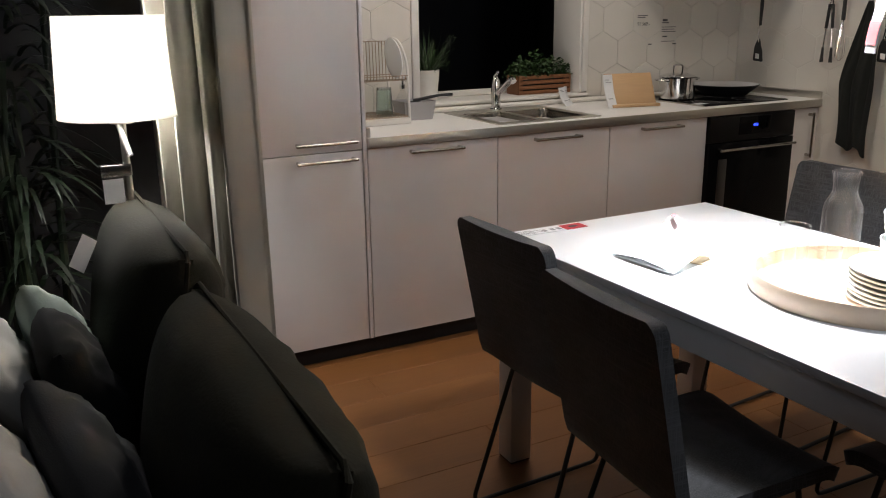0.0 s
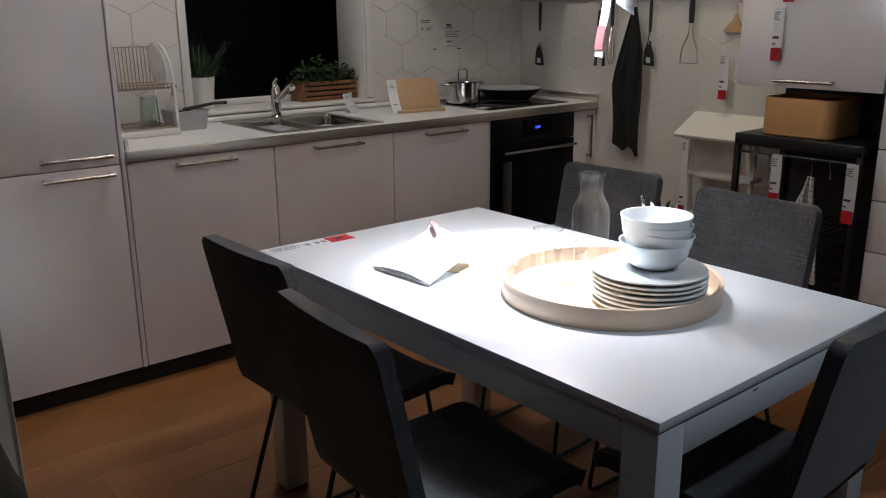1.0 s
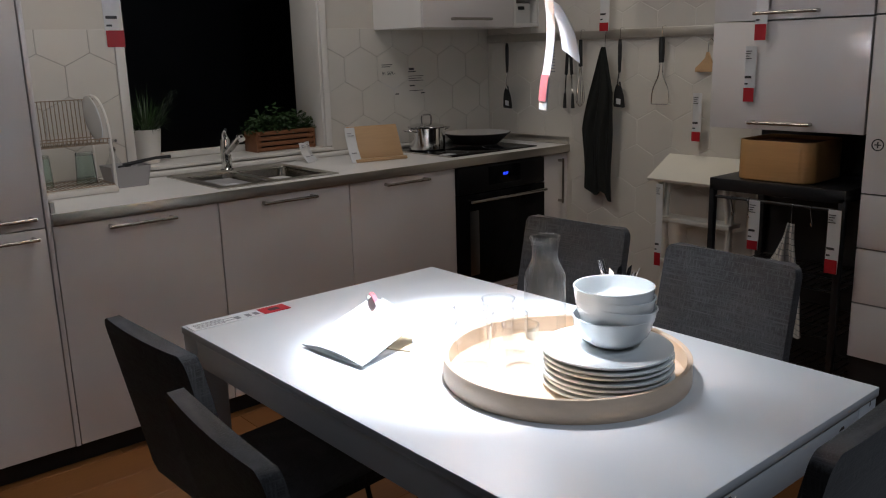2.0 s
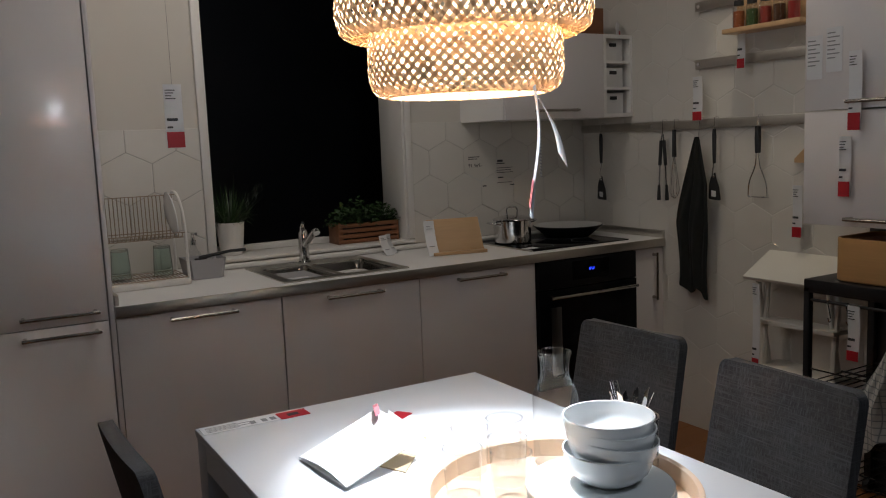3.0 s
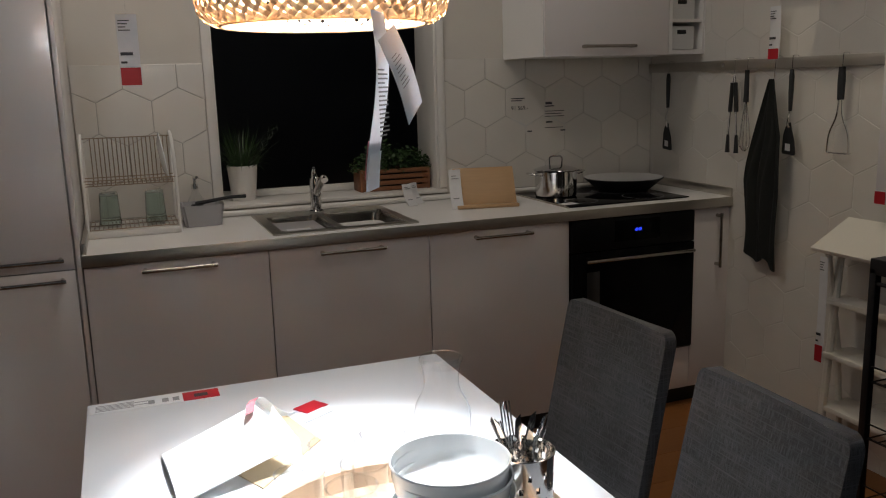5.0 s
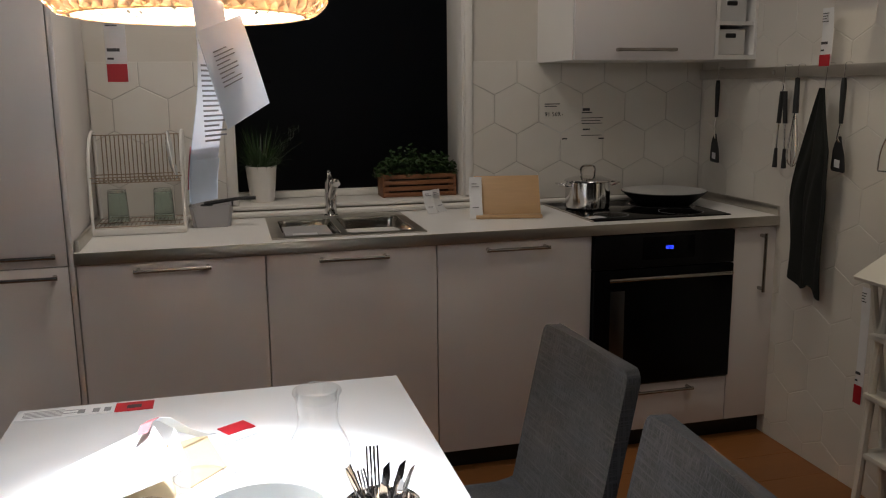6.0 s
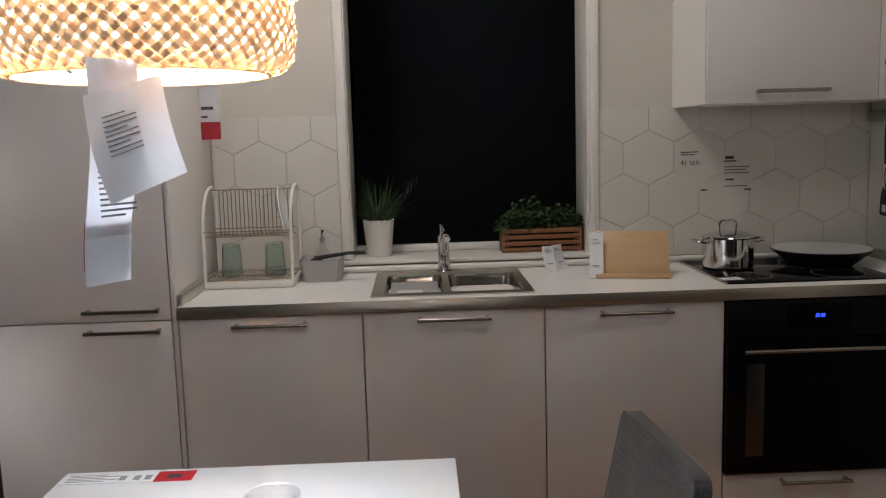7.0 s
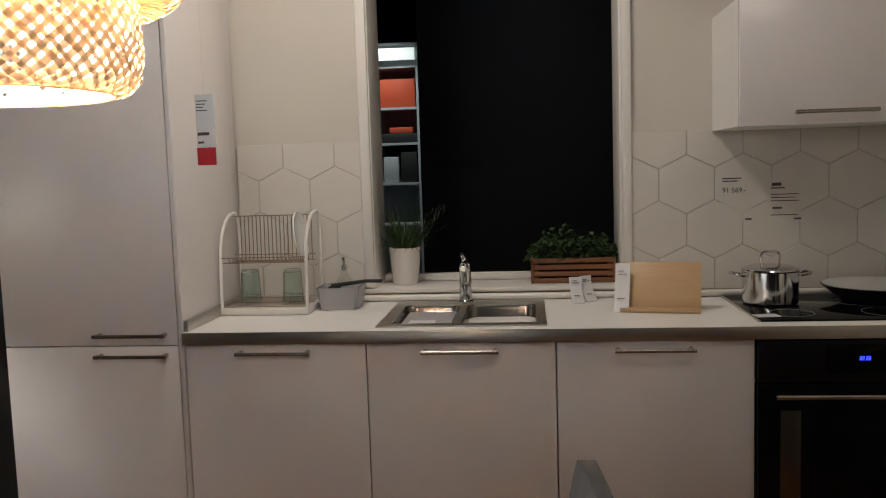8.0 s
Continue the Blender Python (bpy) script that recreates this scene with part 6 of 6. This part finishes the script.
for x, z, w, h, mat, label in ((0.08, 1.961, 0.3, 0.24, REDBOX, "orange-red storage box in the bookcase"), (0.43, 1.961, 0.30, 0.24, REDBOX, "orange-red storage box in the bookcase"), (0.43, 1.661, 0.31, 0.08, BLACK, "dark flat box in the bookcase"), (0.50, 1.661 + 0.081, 0.2, 0.05, REDBOX, "small red box in the bookcase"), (0.44, 1.321, 0.13, 0.22, SHELF_GREY, "grey box in the bookcase"), (0.59, 1.321, 0.14, 0.26, BLACK, "black box in the bookcase"), (0.10, 1.321, 0.22, 0.24, BLACK, "black box in the bookcase")):
    b = solid("storage_box", B(0, w, 0.03, 0.26, 0.0, h, 0.006), mat, label, "box", (x - 0.55, 4.55, z), "bookcase boxes")
panel = thing("hall_light_panel", "lit white panel lamp at the top of the bookcase", "lamp", (-0.55, 4.50, 2.33))
part("diffuser", B(0.02, 0.745, 0.0, 0.03, 0.02, 0.12, 0.004), material("lit_panel", (0.9, 0.92, 0.9), 0.5, emit=0.55, emit_colour=(0.85, 0.95, 0.9)), panel, "glowing white diffuser")

# ---- tall plant behind the sofa ----
palm = thing("indoor_palm", "tall dark leafy plant in the corner behind the sofa", "plant", (-1.22, 0.12, 0))
part("pot", lathe(bmesh.new(), [(0, 0), (0.14, 0), (0.17, 0.30), (0.16, 0.30), (0.15, 0.27), (0, 0.27)], 30), BLACK, palm, "black pot")
rng = random.Random(12)
for k in range(6):
    a = rng.uniform(0, 6.283)
    x, y = 0.08 * math.cos(a), 0.08 * math.sin(a)
    top_z = rng.uniform(1.3, 2.1)
    pts = [(x * (1 + 0.8 * i / 6), y * (1 + 0.6 * i / 6), 0.26 + (top_z - 0.26) * i / 6) for i in range(7)]
    part("cane", tube(bmesh.new(), pts, [0.016 - 0.0012 * i for i in range(7)], 8), LEAF_DARK, palm, "green cane")
bm = bmesh.new()
for k in range(420):
    a = rng.uniform(0, 6.283)
    z = rng.uniform(0.45, 2.2)
    r = rng.uniform(0.02, 0.14)
    blade(bm, (r * math.cos(a), r * math.sin(a), z), (math.cos(a), math.sin(a), rng.uniform(0.1, 0.9)), rng.uniform(0.16, 0.34), rng.uniform(0.016, 0.032), rng.uniform(0.4, 1.0), 6)
part("leaves", bm, LEAF_DARK, palm, "long dark green leaves", False)

# ---- boards of the floor and tiles of the walls ----
row = 0
y = -3.42
while y < 0.62:
    x = -2.2 - (row * 0.47) % 1.2
    while x < RIGHT:
        x0, x1 = max(x, -2.2), min(x + 1.2, RIGHT - 0.004)
        if x1 - x0 > 0.03:
            ob = new("plank", plank_mesh(x1 - x0))
            ob.matrix_basis = Matrix.Translation((x0, y, 0))
            ob.parent = floor
        x += 1.2
    y += 0.19
    row += 1


def clip(poly, axis, limit, keep_low):
    out = []
    for i in range(len(poly)):
        a, b = poly[i], poly[(i + 1) % len(poly)]
        ia, ib = (a[axis] <= limit) == keep_low, (b[axis] <= limit) == keep_low
        if ia:
            out.append(a)
        if ia != ib:
            k = (limit - a[axis]) / (b[axis] - a[axis])
            out.append((a[0] + k * (b[0] - a[0]), a[1] + k * (b[1] - a[1])))
    return out


HEX_W, HEX_SIDE, HEX_RISE = 0.202, 0.118, 0.050
tile_cache = {}


def hex_tiles(u0, u1, v0, v1, ua, va, m, parent):
    """Upright hexagons over a stretch of wall; an upright joint begins at (ua, va) and runs up. m lays the plane on the wall."""
    pitch = HEX_SIDE + HEX_RISE
    g = 0.0013
    for r in range(-16, 17):
        for c in range(-16, 17):
            cx = ua + HEX_W * (c + 0.5 + 0.5 * (r % 2))
            cz = va + HEX_SIDE / 2 + pitch * r
            w, s, t = HEX_W / 2 - g, HEX_SIDE / 2 - g * 0.5, HEX_SIDE / 2 + HEX_RISE - g
            poly = [(cx + w, cz - s), (cx + w, cz + s), (cx, cz + t), (cx - w, cz + s), (cx - w, cz - s), (cx, cz - t)]
            for axis, limit, low in ((0, u0, False), (0, u1, True), (1, v0, False), (1, v1, True)):
                if poly:
                    poly = clip(poly, axis, limit, low)
            if len(poly) < 3:
                continue
            us, vs = [p[0] for p in poly], [p[1] for p in poly]
            if max(us) - min(us) < 0.012 or max(vs) - min(vs) < 0.012:
                continue
            key = tuple((round(p[0] - cx, 4), round(p[1] - cz, 4)) for p in poly)
            if key not in tile_cache:
                bm = bmesh.new()
                n = len(key)
                mid = (sum(k[0] for k in key) / n, sum(k[1] for k in key) / n)
                def inset(k, d):
                    L = math.hypot(k[0] - mid[0], k[1] - mid[1]) or 1
                    return k[0] + (mid[0] - k[0]) / L * d, k[1] + (mid[1] - k[1]) / L * d
                rings = [[bm.verts.new((*k, 0)) for k in key], [bm.verts.new((*k, 0.004)) for k in key], [bm.verts.new((*inset(k, 0.0025), 0.0052)) for k in key]]
                for a, b in zip(rings, rings[1:]):
                    for i in range(n):
                        bm.faces.new((a[i], a[(i + 1) % n], b[(i + 1) % n], b[i]))
                bm.faces.new(rings[2])
                tile_cache[key] = to_mesh("tile", bm, TILE, False)
            ob = new("tile", tile_cache[key])
            ob.matrix_basis = m @ Matrix.Translation((cx, cz, 0))
            ob.parent = parent


back_m = Matrix(((1, 0, 0, 0), (0, 0, -1, BACK - 0.0035), (0, 1, 0, 0), (0, 0, 0, 1)))
side_m = Matrix(((0, 0, -1, RIGHT - 0.0035), (-1, 0, 0, 0), (0, 1, 0, 0), (0, 0, 0, 1)))
part("grout", B(0.0, 0.486, BACK - 0.0055, BACK + 0.001, 0.90, 1.534), GROUT, wall_back)
part("grout", B(1.506, RIGHT - 0.004, BACK - 0.0055, BACK + 0.001, 0.90, 1.534), GROUT, wall_back)
part("grout", B(RIGHT - 0.0072, RIGHT + 0.001, -1.68, BACK - 0.006, 0.0, 2.3), GROUT_SIDE, wall_right)
hex_tiles(0.0, 0.486, 0.945, 1.535, 0.284, 1.276, back_m, wall_back)
hex_tiles(1.506, RIGHT - 0.01, 0.945, 1.535, 1.606, 1.277, back_m, wall_back)
hex_tiles(-BACK + 0.01, 1.08, 0.0, 2.3, 0.344, 0.78, side_m, wall_right)
